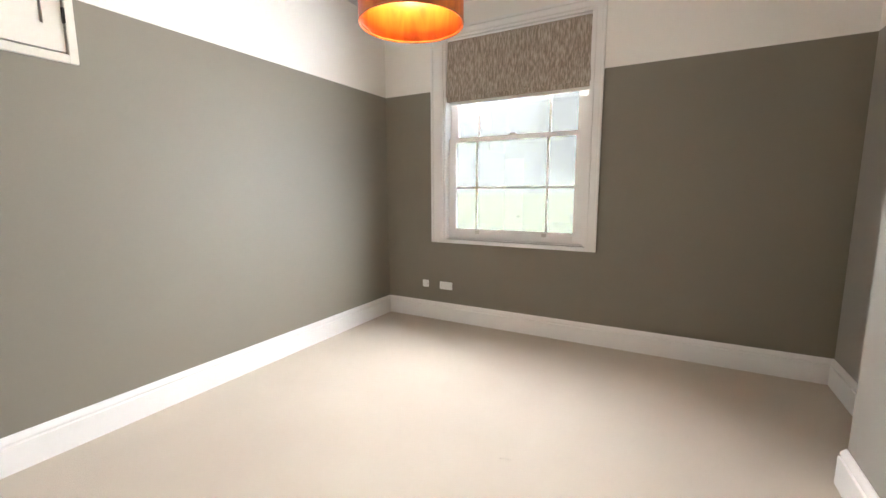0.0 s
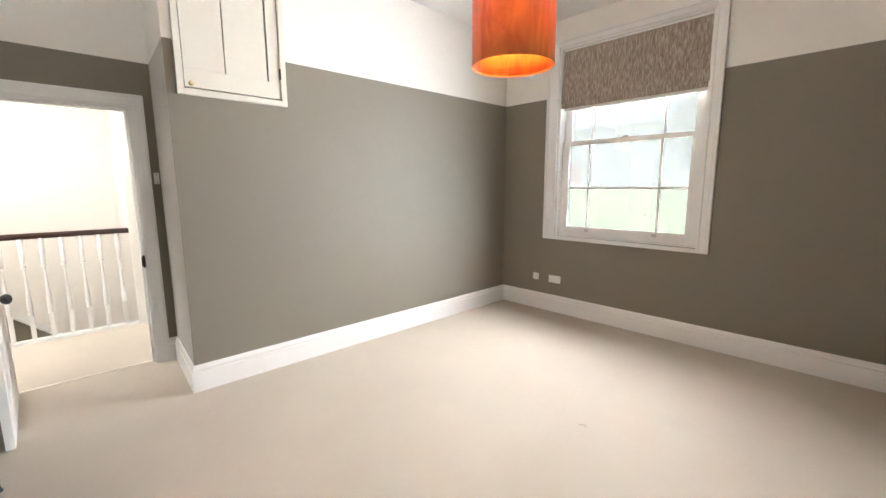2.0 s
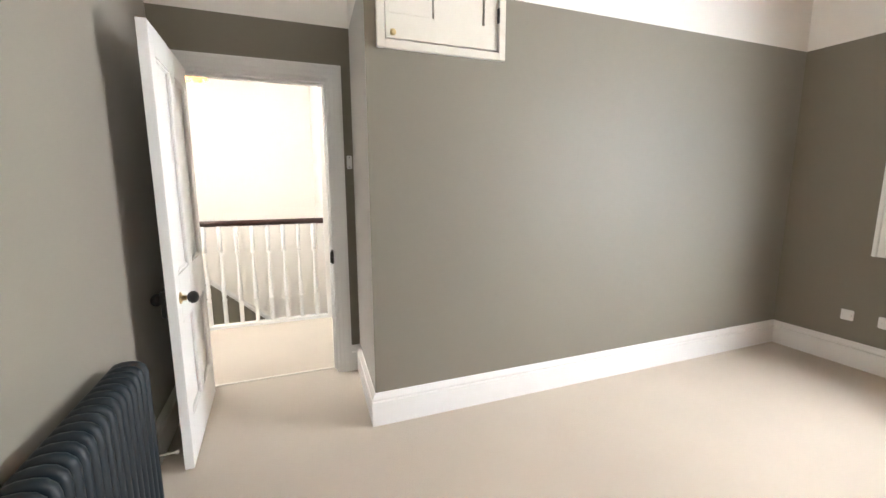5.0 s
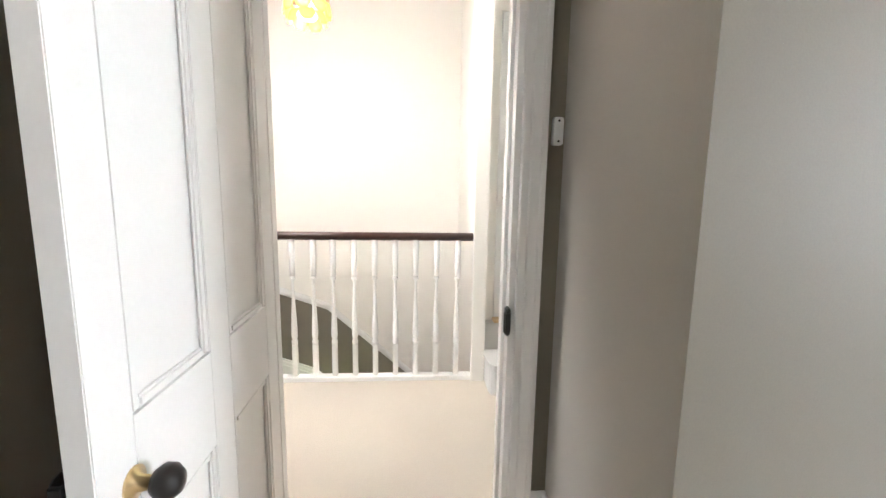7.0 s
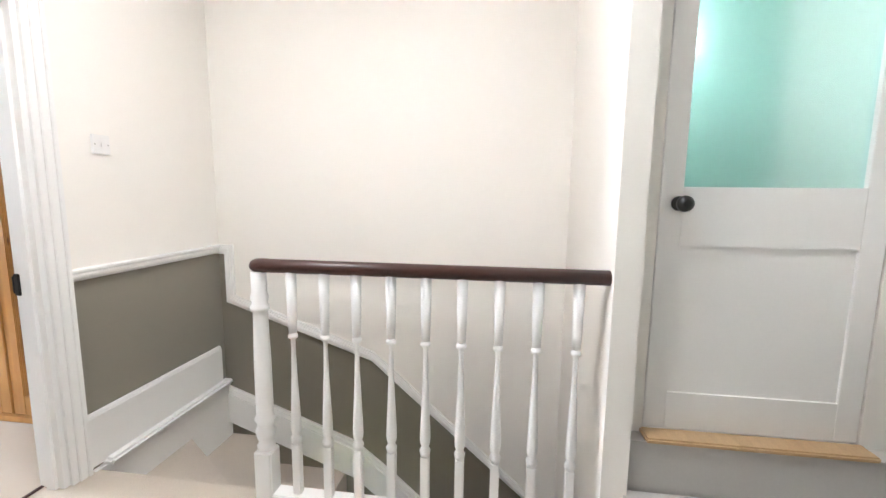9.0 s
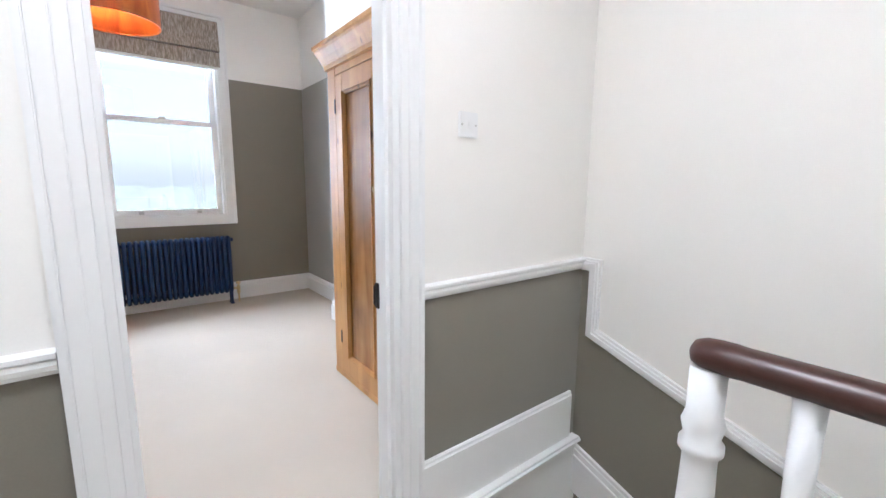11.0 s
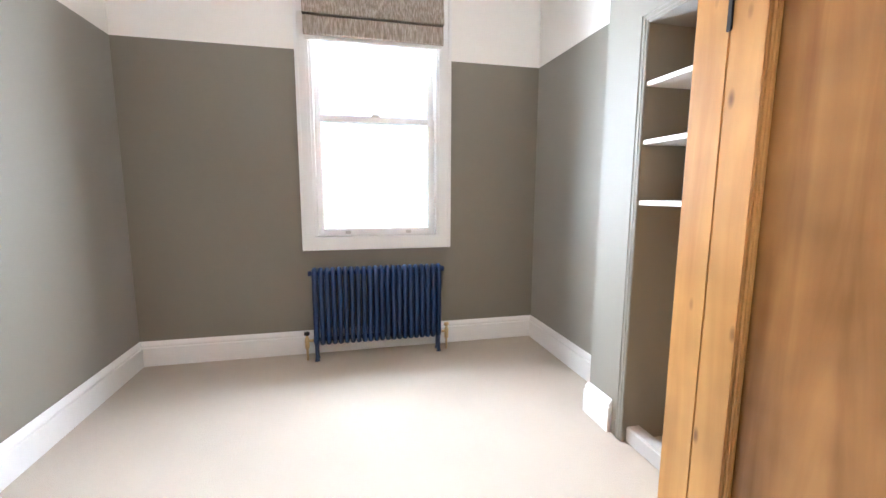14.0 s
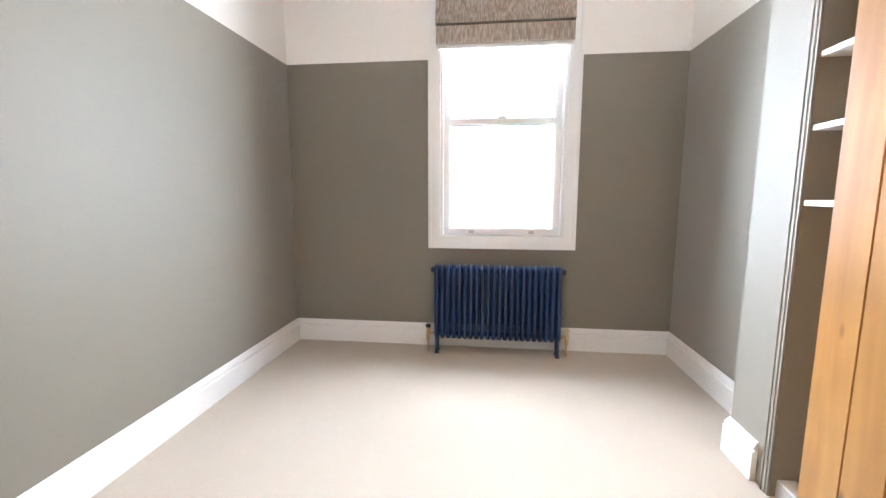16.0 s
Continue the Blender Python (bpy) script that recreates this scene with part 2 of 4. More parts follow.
def lathe(bm, profile, centre=(0, 0, 0), turn=None, steps=20, cap=True):
    """A turned shape round z from (radius, height) pairs."""
    m = Matrix.Translation(centre) @ (turn or Matrix())
    rings = []
    for r, z in profile:
        rings.append([bm.verts.new(m @ Vector((r * math.cos(a), r * math.sin(a), z))) for a in (2 * math.pi * k / steps for k in range(steps))])
    for lo, hi in zip(rings, rings[1:]):
        for k in range(steps):
            f = bm.faces.new((lo[k], lo[(k + 1) % steps], hi[(k + 1) % steps], hi[k]))
            f.smooth = True
    if cap:
        bm.faces.new(rings[0][::-1]), bm.faces.new(rings[-1])


def tube(bm, points, radius, closed=False, steps=10):
    """A round tube along points."""
    pts = [Vector(p) for p in points]
    n = len(pts)
    rings = []
    for i, p in enumerate(pts):
        a = pts[(i - 1) % n] if closed or i else p
        c = pts[(i + 1) % n] if closed or i < n - 1 else p
        d = (c - a).normalized()
        side = d.cross(Vector((1, 0, 0)) if abs(d.x) < 0.8 else Vector((0, 1, 0))).normalized()
        up = d.cross(side)
        rings.append([bm.verts.new(p + radius * (math.cos(q) * side + math.sin(q) * up)) for q in (2 * math.pi * k / steps for k in range(steps))])
    for i in range(n if closed else n - 1):
        lo, hi = rings[i], rings[(i + 1) % n]
        for k in range(steps):
            f = bm.faces.new((lo[k], lo[(k + 1) % steps], hi[(k + 1) % steps], hi[k]))
            f.smooth = True
    if not closed:
        bm.faces.new(rings[0][::-1]), bm.faces.new(rings[-1])


def prism(bm, outline, axis, a, b, mat=0):
    """A flat outline of (u, v) pairs pushed out along an axis from a to b."""
    put = {"x": lambda u, v, w: (w, u, v), "y": lambda u, v, w: (u, w, v), "z": lambda u, v, w: (u, v, w)}[axis]
    lo, hi = ([bm.verts.new(put(u, v, w)) for u, v in outline] for w in (a, b))
    k = len(outline)
    faces = [bm.faces.new(lo[::-1]), bm.faces.new(hi)] + [bm.faces.new((lo[i], lo[(i + 1) % k], hi[(i + 1) % k], hi[i])) for i in range(k)]
    for f in faces:
        f.material_index = mat


def sweep(bm, profile, path, closed=False, mats=0):
    """A moulding: profile of (out, up) pairs along a level path of (x, y, z); out is to the path's left, mitred at the corners."""
    pts = [Vector(p) for p in path]
    n = len(pts)
    rings = []
    for i, p in enumerate(pts):
        d0 = (p - pts[i - 1]).normalized() if i or closed else None
        d1 = (pts[(i + 1) % n] - p).normalized() if i < n - 1 or closed else None
        d0, d1 = d0 or d1, d1 or d0
        l0, l1 = Vector((-d0.y, d0.x, 0)), Vector((-d1.y, d1.x, 0))
        s = l0 + l1
        out = s / (1 + l0.dot(l1)) if s.length > 0.01 else l0
        rings.append([bm.verts.new(p + out * u + Vector((0, 0, v))) for u, v in profile])
    k = len(profile)
    for i in range(n if closed else n - 1):
        lo, hi = rings[i], rings[(i + 1) % n]
        for j in range(k):
            bm.faces.new((lo[j], lo[(j + 1) % k], hi[(j + 1) % k], hi[j])).material_index = mats
    if not closed:
        bm.faces.new(rings[0][::-1]), bm.faces.new(rings[-1])


def casing(bm, plane, out, u0, u1, z0, z1, width, depth, axis, bottom=False):
    """An architrave round an opening: two stepped layers on three or four sides. out: +1 or -1, the way it stands off the plane."""
    for w0, w1, d in ((0.0, width * 0.34, depth * 0.62), (width * 0.34, width * 0.78, depth * 0.8), (width * 0.78, width, depth)):
        lo, hi = sorted((plane, plane + out * d))
        bits = [(u0 - w1, u0 - w0, z0 - (w1 if bottom else 0), z1 + w1), (u1 + w0, u1 + w1, z0 - (w1 if bottom else 0), z1 + w1), (u0 - w0, u1 + w0, z1 + w0, z1 + w1)]
        if bottom:
            bits.append((u0 - w0, u1 + w0, z0 - w1, z0 - w0))
        for a, b, c, e in bits:
            if axis == "x":
                box(bm, lo, hi, a, b, c, e, 0, 0.003)
            else:
                box(bm, a, b, lo, hi, c, e, 0, 0.003)


def mesh_of(name, bm, mats):
    bmesh.ops.recalc_face_normals(bm, faces=bm.faces)
    me = bpy.data.meshes.new(name)
    bm.to_mesh(me)
    bm.free()
    for m in mats if isinstance(mats, (list, tuple)) else [mats]:
        me.materials.append(m)
    return me


def part(name, bm, material, parent, label=""):
    ob = new(name, mesh_of(name, bm, material))
    ob.parent = parent
    return tagged(ob, label)


def shared(name, me, parent, m=None):
    ob = new(name, me)
    ob.parent = parent
    if m is not None:
        ob.matrix_basis = m
    return ob


def thing(name, label, category, group="", at=(0, 0, 0), rz=0):
    ob = new(name)
    ob.empty_display_size = 0.1
    ob.matrix_world = pose(*at, 0, 0, rz)
    return tagged(ob, label, category, group)


def single(name, bm, material, label, category, group=""):
    return tagged(new(name, mesh_of(name, bm, material)), label, category, group)


def setting(name, bm, mats, label):
    return tagged(new(name, mesh_of(name, bm, mats)), label, "", "", "structure")


def wall(name, axis, a0, a1, u0, u1, z0, z1, label, bands=(), mats=(), holes=()):
    """A straight wall slab from a0 to a1 thick, with holes (u0, u1, z0, z1) through it; bands: heights at which the paint changes."""
    us = sorted({u0, u1, *(h[0] for h in holes), *(h[1] for h in holes)})
    zs = sorted({z0, z1, *bands, *(h[2] for h in holes), *(h[3] for h in holes)})
    us, zs = [u for u in us if u0 <= u <= u1], [z for z in zs if z0 <= z <= z1]
    solid = {}
    for i in range(len(us) - 1):
        for j in range(len(zs) - 1):
            u, z = (us[i] + us[i + 1]) / 2, (zs[j] + zs[j + 1]) / 2
            if not any(h[0] < u < h[1] and h[2] < z < h[3] for h in holes):
                solid[i, j] = sum(z > b for b in bands)
    bm = bmesh.new()
    made = {}

    def v(a, u, z):
        key = (a, u, z)
        if key not in made:
            made[key] = bm.verts.new((a, u, z) if axis == "x" else (u, a, z))
        return made[key]

    for (i, j), m in solid.items():
        p, q, r, s = us[i], us[i + 1], zs[j], zs[j + 1]
        quads = [[(a, p, r), (a, q, r), (a, q, s), (a, p, s)] for a in (a0, a1)]
        for di, dj, quad in ((-1, 0, ((p, r), (p, s))), (1, 0, ((q, r), (q, s))), (0, -1, ((p, r), (q, r))), (0, 1, ((p, s), (q, s)))):
            if (i + di, j + dj) not in solid:
                (x1, y1), (x2, y2) = quad
                quads.append([(a0, x1, y1), (a0, x2, y2), (a1, x2, y2), (a1, x1, y1)])
        for quad in quads:
            bm.faces.new([v(*c) for c in quad]).material_index = m
    return setting(name, bm, list(mats), label)


SKIRT = [(0, 0), (0.024, 0), (0.024, 0.136), (0.021, 0.141), (0.014, 0.143), (0.014, 0.149), (0.019, 0.151), (0.020, 0.157), (0.016, 0.168), (0.009, 0.180), (0.006, 0.188), (0, 0.188)]
DADO = [(0, -0.030), (0.008, -0.030), (0.012, -0.022), (0.020, -0.018), (0.024, -0.006), (0.022, 0.004), (0.028, 0.010), (0.028, 0.020), (0, 0.024)]


def skirting(name, path, label):
    bm = bmesh.new()
    sweep(bm, SKIRT, path)
    return setting(name, bm, [GLOSS], label)


# ---------- structure ----------
H = 3.10
PL = 2.338            # where grey paint meets white
AX0, AX1, AXB, AYN, AYS, AYR, ADX = -0.02, 3.79, 3.50, 3.60, -0.90, 0.17, -0.775
LXE, LXW, LYS, LYN = -0.895, -3.075, -2.09, 1.15
BXE, BXW, BXP, BYN, BYS = 0.035, -3.105, -2.862, -2.21, -5.905
DA = (-0.790, 0.075, 2.022)        # first doorway: y from, y to, height
DB = (-2.040, -1.285, 1.995)       # second doorway: x from, x to, height
WA = (0.685, 2.085, 0.865, 2.825)  # first window opening
WB = (-2.235, -1.245, 0.945, 2.835)
STX = -2.15           # edge of the stair opening


def build_structure():
    bm = bmesh.new()
    box(bm, ADX, AX1 + 0.1, AYS - 0.1, AYN + 0.1, -0.2, 0.0)
    setting("floor_bedroom_a", bm, [CARPET], "beige wool carpet, lightly marked")
    bm = bmesh.new()
    box(bm, STX, ADX, LYS, LYN, -0.2, -0.001)
    box(bm, DB[0], DB[1], BYN, LYS, -0.2, -0.001)
    setting("floor_landing", bm, [CARPET], "beige wool carpet of the landing")
    bm = bmesh.new()
    box(bm, BXW - 0.4, BXE + 0.1, BYS - 0.1, BYN, -0.2, 0.0)
    setting("floor_bedroom_b", bm, [CARPET], "pale beige wool carpet")
    for name, x0, x1, y0, y1 in (("ceiling_bedroom_a", ADX - 0.06, AX1 + 0.1, AYS - 0.1, AYN + 0.1), ("ceiling_landing", LXW - 0.1, ADX - 0.06, LYS - 0.06, -1.35), ("ceiling_landing_north", LXW - 0.1, ADX - 0.06, -0.55, LYN + 0.1), ("ceiling_landing_side", -1.10, ADX - 0.06, -1.35, -0.55), ("ceiling_landing_edge", LXW - 0.1, -1.70, -1.35, -0.55), ("ceiling_bedroom_b", BXW - 0.5, BXE + 0.1, BYS - 0.1, LYS - 0.06)):
        bm = bmesh.new()
        box(bm, x0, x1, y0, y1, H, H + 0.15)
        setting(name, bm, [CEIL], "plain white plaster ceiling")
    two = dict(bands=(PL,), mats=(GREY, WHITE))
    lab = "wall painted grey below, warm white above"
    cup = (0.262, 0.902, 2.045, 2.98)
    wall("wall_a_west", "x", -0.14, AX0, AYR + 0.10, AYN, 0, H, lab, holes=[cup], **two)
    bm = bmesh.new()
    splay = [(ADX - 0.06, AYR + 0.048), (AX0, AYR), (AX0, AYR + 0.10), (-0.12, AYR + 0.16), (ADX - 0.06, AYR + 0.16)]
    prism(bm, splay, "z", 0, PL, 0), prism(bm, splay, "z", PL, H, 1)
    setting("wall_a_return", bm, [GREY, WHITE], lab)
    wall("wall_a_door", "x", ADX - 0.06, ADX, AYS - 0.1, AYR + 0.048, 0, H, lab, holes=[(DA[0], DA[1], 0, DA[2])], **two)
    wall("wall_a_south", "y", AYS - 0.1, AYS, ADX, AX1, 0, H, lab, **two)
    wall("wall_a_north", "y", AYN, AYN + 0.30, -0.14, AX1 + 0.1, 0, H, lab, holes=[WA], **two)
    wall("wall_a_east", "x", AX1, AX1 + 0.1, AYS - 0.1, AYN, 0, H, lab, **two)
    wall("wall_a_chimney_breast", "x", AXB, AX1, 0.55, 2.28, 0, H, "chimney breast painted grey below, white above", **two)
    dado = dict(bands=(0.91,), mats=(GREY, WHITE))
    lab = "landing wall, white above a grey dado"
    wall("wall_landing_east", "x", LXE, ADX - 0.06, LYS, LYN, 0, H, lab, holes=[(DA[0], DA[1], 0, DA[2])], **dado)
    wall("wall_landing_south", "y", LYS - 0.06, LYS, LXW, LXE + 0.06, -2.9, H, lab, holes=[(DB[0], DB[1], -0.2, DB[2])], **dado)
    wall("wall_landing_north", "y", LYN, LYN + 0.1, LXW, LXE + 0.06, 0, H, lab, **dado)
    # stair wall: paint line steps down with the stairs
    bm = bmesh.new()
    line = [(LYS, 0.935), (-1.985, 0.935), (-1.985, 0.60), (-1.05, 0.275), (0.12, -0.745)]
    prism(bm, [(LYS, -2.9), (0.12, -2.9)] + line[::-1], "x", LXW - 0.1, LXW, 0)
    prism(bm, line + [(0.12, H), (LYS, H)], "x", LXW - 0.1, LXW, 1)
    setting("wall_stair_west", bm, [GREY, WHITE], "stairwell wall, white above a sloping grey dado")
    wall("wall_stair_north", "y", 0.11, 0.20, LXW, -2.06, -2.9, H, "white stairwell end wall and pier", bands=(0.42,), mats=(WHITE, WHITE))
    wall("wall_stair_east", "x", STX, STX + 0.02, -1.2, 0.11, -2.9, -0.2, "white wall under the landing", mats=(WHITE,))
    wall("wall_stair_upper", "x", LXW - 0.1, LXW, 0.12, LYN, 0, H, "plain white wall behind the upper door", mats=(WHITE,))
    bm = bmesh.new()
    box(bm, LXW, STX + 0.02, LYS, 0.2, -3.0, -2.9)
    setting("floor_hall_below", bm, [CARPET], "carpet at the foot of the stairs")
    lab = "wall painted grey below, warm white above"
    wall("wall_b_north", "y", BYN, LYS - 0.06, BXW - 0.4, BXE + 0.1, 0, H, lab, holes=[(DB[0], DB[1], 0, DB[2])], **two)
    wall("wall_b_east", "x", BXE, BXE + 0.1, BYS, BYN, 0, H, lab, **two)
    wall("wall_b_south", "y", BYS - 0.30, BYS, BXW - 0.1, BXE + 0.1, 0, H, lab, holes=[WB], **two)
    wall("wall_b_west", "x", BXW - 0.1, BXW, BYS, -4.58, 0, H, lab, **two)
    wall("wall_b_west_near", "x", BXW - 0.1, BXW, -3.28, BYN, 0, H, lab, **two)
    wall("wall_b_projection_near", "y", -3.36, -3.28, BXW - 0.1, BXP - 0.1, 0, H, lab, **two)
    wall("wall_b_projection", "x", BXP - 0.1, BXP, -4.58, -3.28, 0, H, lab, holes=[(-4.27, -3.42, 0, 2.07)], **two)
    wall("wall_b_projection_return", "y", -4.58, -4.50, BXW - 0.1, BXP - 0.1, 0, H, lab, **two)


build_structure()


def rooflight():
    """Unseen glazed rooflight, added so that the landing is lit from above."""
    root = tagged(new("window_added_rooflight"), "unseen white framed rooflight added to light the landing", "window", "", "structure")
    x0, x1, y0, y1 = -1.70, -1.10, -1.35, -0.55
    bm = bmesh.new()
    for a, b, c, d in ((x0, x0 + 0.03, y0, y1), (x1 - 0.03, x1, y0, y1), (x0 + 0.03, x1 - 0.03, y0, y0 + 0.03), (x0 + 0.03, x1 - 0.03, y1 - 0.03, y1)):
        box(bm, a, b, c, d, H, H + 0.3)
    part("kerb", bm, GLOSS, root)
    # Dark pane shuts the sun out; the lamp below it lights the landing.
    bm = bmesh.new()
    box(bm, x0, x1, y0, y1, H + 0.3, H + 0.306)
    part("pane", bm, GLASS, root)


rooflight()


def build_skirtings():
    skirting("baseboard_a_east", [(AXB, 0.55, 0), (AXB, 2.28, 0), (AX1, 2.28, 0), (AX1, AYN, 0), (AX0, AYN, 0), (AX0, AYR, 0), (ADX, AYR + 0.045, 0), (ADX, DA[1] + 0.078, 0)], "tall moulded white skirting board")
    skirting("baseboard_a_south", [(ADX + 0.035, AYS, 0), (AX1, AYS, 0), (AX1, 0.55, 0), (AXB, 0.55, 0)], "tall moulded white skirting board")
    skirting("baseboard_b_east", [(DB[1] + 0.11, BYN, 0), (BXE - 0.022, BYN, 0)][::-1], "tall moulded white skirting board")
    skirting("baseboard_b", [(BXP, -4.365, 0), (BXP, -4.58, 0), (BXW, -4.58, 0), (BXW, BYS, 0), (BXE, BYS, 0), (BXE, BYN, 0)], "tall moulded white skirting board")
    skirting("baseboard_landing_east", [(LXE, DA[1] + 0.1, 0), (LXE, LYN, 0)], "tall moulded white skirting board")
    skirting("baseboard_landing_corner", [(DB[1] + 0.076, LYS, 0), (LXE, LYS, 0), (LXE, DA[0] - 0.1, 0)], "tall moulded white skirting board")
    bm = bmesh.new()
    sweep(bm, DADO, [(DB[1] + 0.078, LYS, 0.91), (LXE, LYS, 0.91), (LXE, DA[0] - 0.105, 0.91)])
    setting("trim_dado_landing", bm, [GLOSS], "white moulded dado rail")
    bm = bmesh.new()
    sweep(bm, DADO, [(LXW, LYS, 0.91), (DB[0] - 0.078, LYS, 0.91)])
    for w, d in ((0.06, 0.014), (0.038, 0.022), (0.016, 0.028)):
        off = (0.06 - w) / 2
        pts = [(LYS, 0.935 - off), (-1.985 - off, 0.935 - off), (-1.985 - off, 0.600 - off), (-1.05 - off * 0.3, 0.275 - off), (0.11, -0.735 - off)]
        low = [(LYS, 0.935 - off - w), (-1.985 - off - w, 0.935 - off - w), (-1.985 - off - w, 0.600 - off - w * 0.75), (-1.06 - off * 0.3, 0.275 - off - w), (0.11, -0.735 - off - w)]
        for i in range(4):
            prism(bm, [pts[i], pts[i + 1], low[i + 1], low[i]], "x", LXW, LXW + d)
    setting("trim_dado_stair", bm, [GLOSS], "white moulded dado rail stepping down the stairs")
    bm = bmesh.new()
    for drop, w, d in ((0, 0.25, 0.016), (0.02, 0.23, 0.022), (0.05, 0.20, 0.030)):
        pts = [(LYS, -0.02 - drop), (-1.183, -0.344 - drop), (-0.94, -0.53 - drop), (0.11, -1.44 - drop)]
        for (a, b), (c, e) in zip(pts, pts[1:]):
            prism(bm, [(a, b), (c, e), (c, e - w), (a, b - w)], "x", LXW, LXW + d)
    setting("baseboard_stair_wall", bm, [GLOSS], "white stepped skirting sloping down the stair wall")
    bm = bmesh.new()
    box(bm, LXW + 0.055, DB[0] - 0.076, LYS, LYS + 0.022, 0.02, 0.255, 0, 0.004)
    box(bm, LXW + 0.055, DB[0] - 0.076, LYS, LYS + 0.016, 0.25, 0.27, 0, 0.004)
    box(bm, LXW + 0.012, DB[0] - 0.14, LYS, LYS + 0.065, 0.0, 0.032, 0, 0.012)
    box(bm, LXW, DB[0] - 0.09, LYS, LYS + 0.028, -0.75, 0.0, 0)
    setting("baseboard_stair_head", bm, [GLOSS], "tall white skirting with a nosed ledge above the winders")


build_skirtings()


# ---------- windows ----------
def sash_window(name, plane, out, x0, x1, z0, z1, ax0, ax1, az0, az1, gx0, gx1, gz0, meet, label, bars=()):
    """A painted box sash window; plane: the room's wall face; out: +1 or -1 towards outdoors; a..: architrave's outer edges; g..: lower pane."""
    root = tagged(new(name), label, "window", "", "structure")

    def piece(n, boxes, mat, bev=0.004, parent=None, lab=""):
        bm = bmesh.new()
        for a, b, c, d, e, f in boxes:
            lo, hi = sorted((plane + out * c, plane + out * d))
            box(bm, a, b, lo, hi, e, f, 0, bev)
        return part(n, bm, mat, parent or root, lab)

    piece("architrave", [(ax0, ax0 + 0.025, -0.032, 0, az0, az1), (ax0 + 0.025, x0 - 0.02, -0.020, 0, az0, az1), (x0 - 0.02, x0, -0.026, 0, az0 + 0.02, az1 - 0.02),
                                (ax1 - 0.025, ax1, -0.032, 0, az0, az1), (x1 + 0.02, ax1 - 0.025, -0.020, 0, az0, az1), (x1, x1 + 0.02, -0.026, 0, az0 + 0.02, az1 - 0.02),
                                (ax0 + 0.025, ax1 - 0.025, -0.032, 0, az1 - 0.025, az1), (x0 - 0.02, x1 + 0.02, -0.020, 0, z1, az1 - 0.025)], GLOSS)
    piece("window_sill", [(ax0 + 0.025, ax1 - 0.025, -0.022, 0.14, az0, z0)], GLOSS)
    dz = gz0 - 0.055
    y1, y2 = 0.07, 0.115
    piece("frame", [(x0 - 0.01, x0 + 0.02, 0.0, 0.20, z0, z1), (x1 - 0.02, x1 + 0.01, 0.0, 0.20, z0, z1), (x0, x1, 0.0, 0.20, z1 - 0.02, z1 + 0.01), (x0, x1, 0.05, 0.20, z0 - 0.01, z0 + 0.012)], GLOSS)
    lower = piece("lower_sash", [(x0 + 0.02, gx0, y1, y1 + 0.045, z0 + 0.012, meet + 0.022), (gx1, x1 - 0.02, y1, y1 + 0.045, z0 + 0.012, meet + 0.022), (gx0, gx1, y1, y1 + 0.045, z0 + 0.012, gz0), (gx0, gx1, y1, y1 + 0.045, meet - 0.020, meet + 0.022)], GLOSS)
    upper = piece("upper_sash", [(x0 + 0.02, gx0, y2 + 0.002, y2 + 0.047, meet - 0.02, z1 - 0.02), (gx1, x1 - 0.02, y2 + 0.002, y2 + 0.047, meet - 0.02, z1 - 0.02), (gx0, gx1, y2 + 0.002, y2 + 0.047, meet - 0.02, meet + 0.02), (gx0, gx1, y2 + 0.002, y2 + 0.047, z1 - 0.07, z1 - 0.02)], GLOSS)
    # Panes cast no shadow, so their dimming tint spares direct light indoors.
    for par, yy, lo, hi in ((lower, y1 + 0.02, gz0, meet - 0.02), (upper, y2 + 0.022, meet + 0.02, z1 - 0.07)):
        p = piece("pane", [(gx0 - 0.004, gx1 + 0.004, yy, yy + 0.004, lo - 0.004, hi + 0.004)], GLASS if out > 0 else SOUTHGLASS, 0, par)
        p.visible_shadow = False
    for fx in bars:
        cx = gx0 + (gx1 - gx0) * fx
        piece("glazing_bar", [(cx - 0.010, cx + 0.010, y1 + 0.008, y1 + 0.038, gz0, meet - 0.02)], GLOSS, 0.003, lower)
        piece("glazing_bar", [(cx - 0.010, cx + 0.010, y2 + 0.010, y2 + 0.040, meet + 0.02, z1 - 0.07)], GLOSS, 0.003, upper)
    if bars:
        zb = gz0 + (meet - gz0) * 0.47
        piece("glazing_bar", [(gx0, gx1, y1 + 0.009, y1 + 0.037, zb - 0.010, zb + 0.010)], GLOSS, 0.003, lower)
    for fx in (0.2, 0.78):
        cx = gx0 + (gx1 - gx0) * fx
        piece("sash_lift", [(cx - 0.022, cx + 0.022, y1 - 0.005, y1, gz0 - 0.045, gz0 - 0.012), (cx - 0.014, cx + 0.014, y1 - 0.024, y1 - 0.005, gz0 - 0.022, gz0 - 0.012)], STEEL, 0.002, lower, "steel sash lift")
    piece("catch", [((gx0 + gx1) / 2 - 0.03, (gx0 + gx1) / 2 + 0.03, y1 + 0.004, y1 + 0.04, meet + 0.022, meet + 0.042)], STEEL, 0.004, lower, "steel sash catch")
    return root


sash_window("window_1", AYN, 1, WA[0], WA[1], WA[2], WA[3], 0.55, 2.178, 0.828, 2.90, 0.79, 1.962, 0.972, 1.855, "white painted sash window looking onto a lawn", (0.19, 0.79))
sash_window("window_2", BYS, -1, WB[0], WB[1], WB[2], WB[3], -2.335, -1.147, 0.838, 2.935, -2.165, -1.31, 0.996, 1.867, "white painted sash window above the navy radiator")


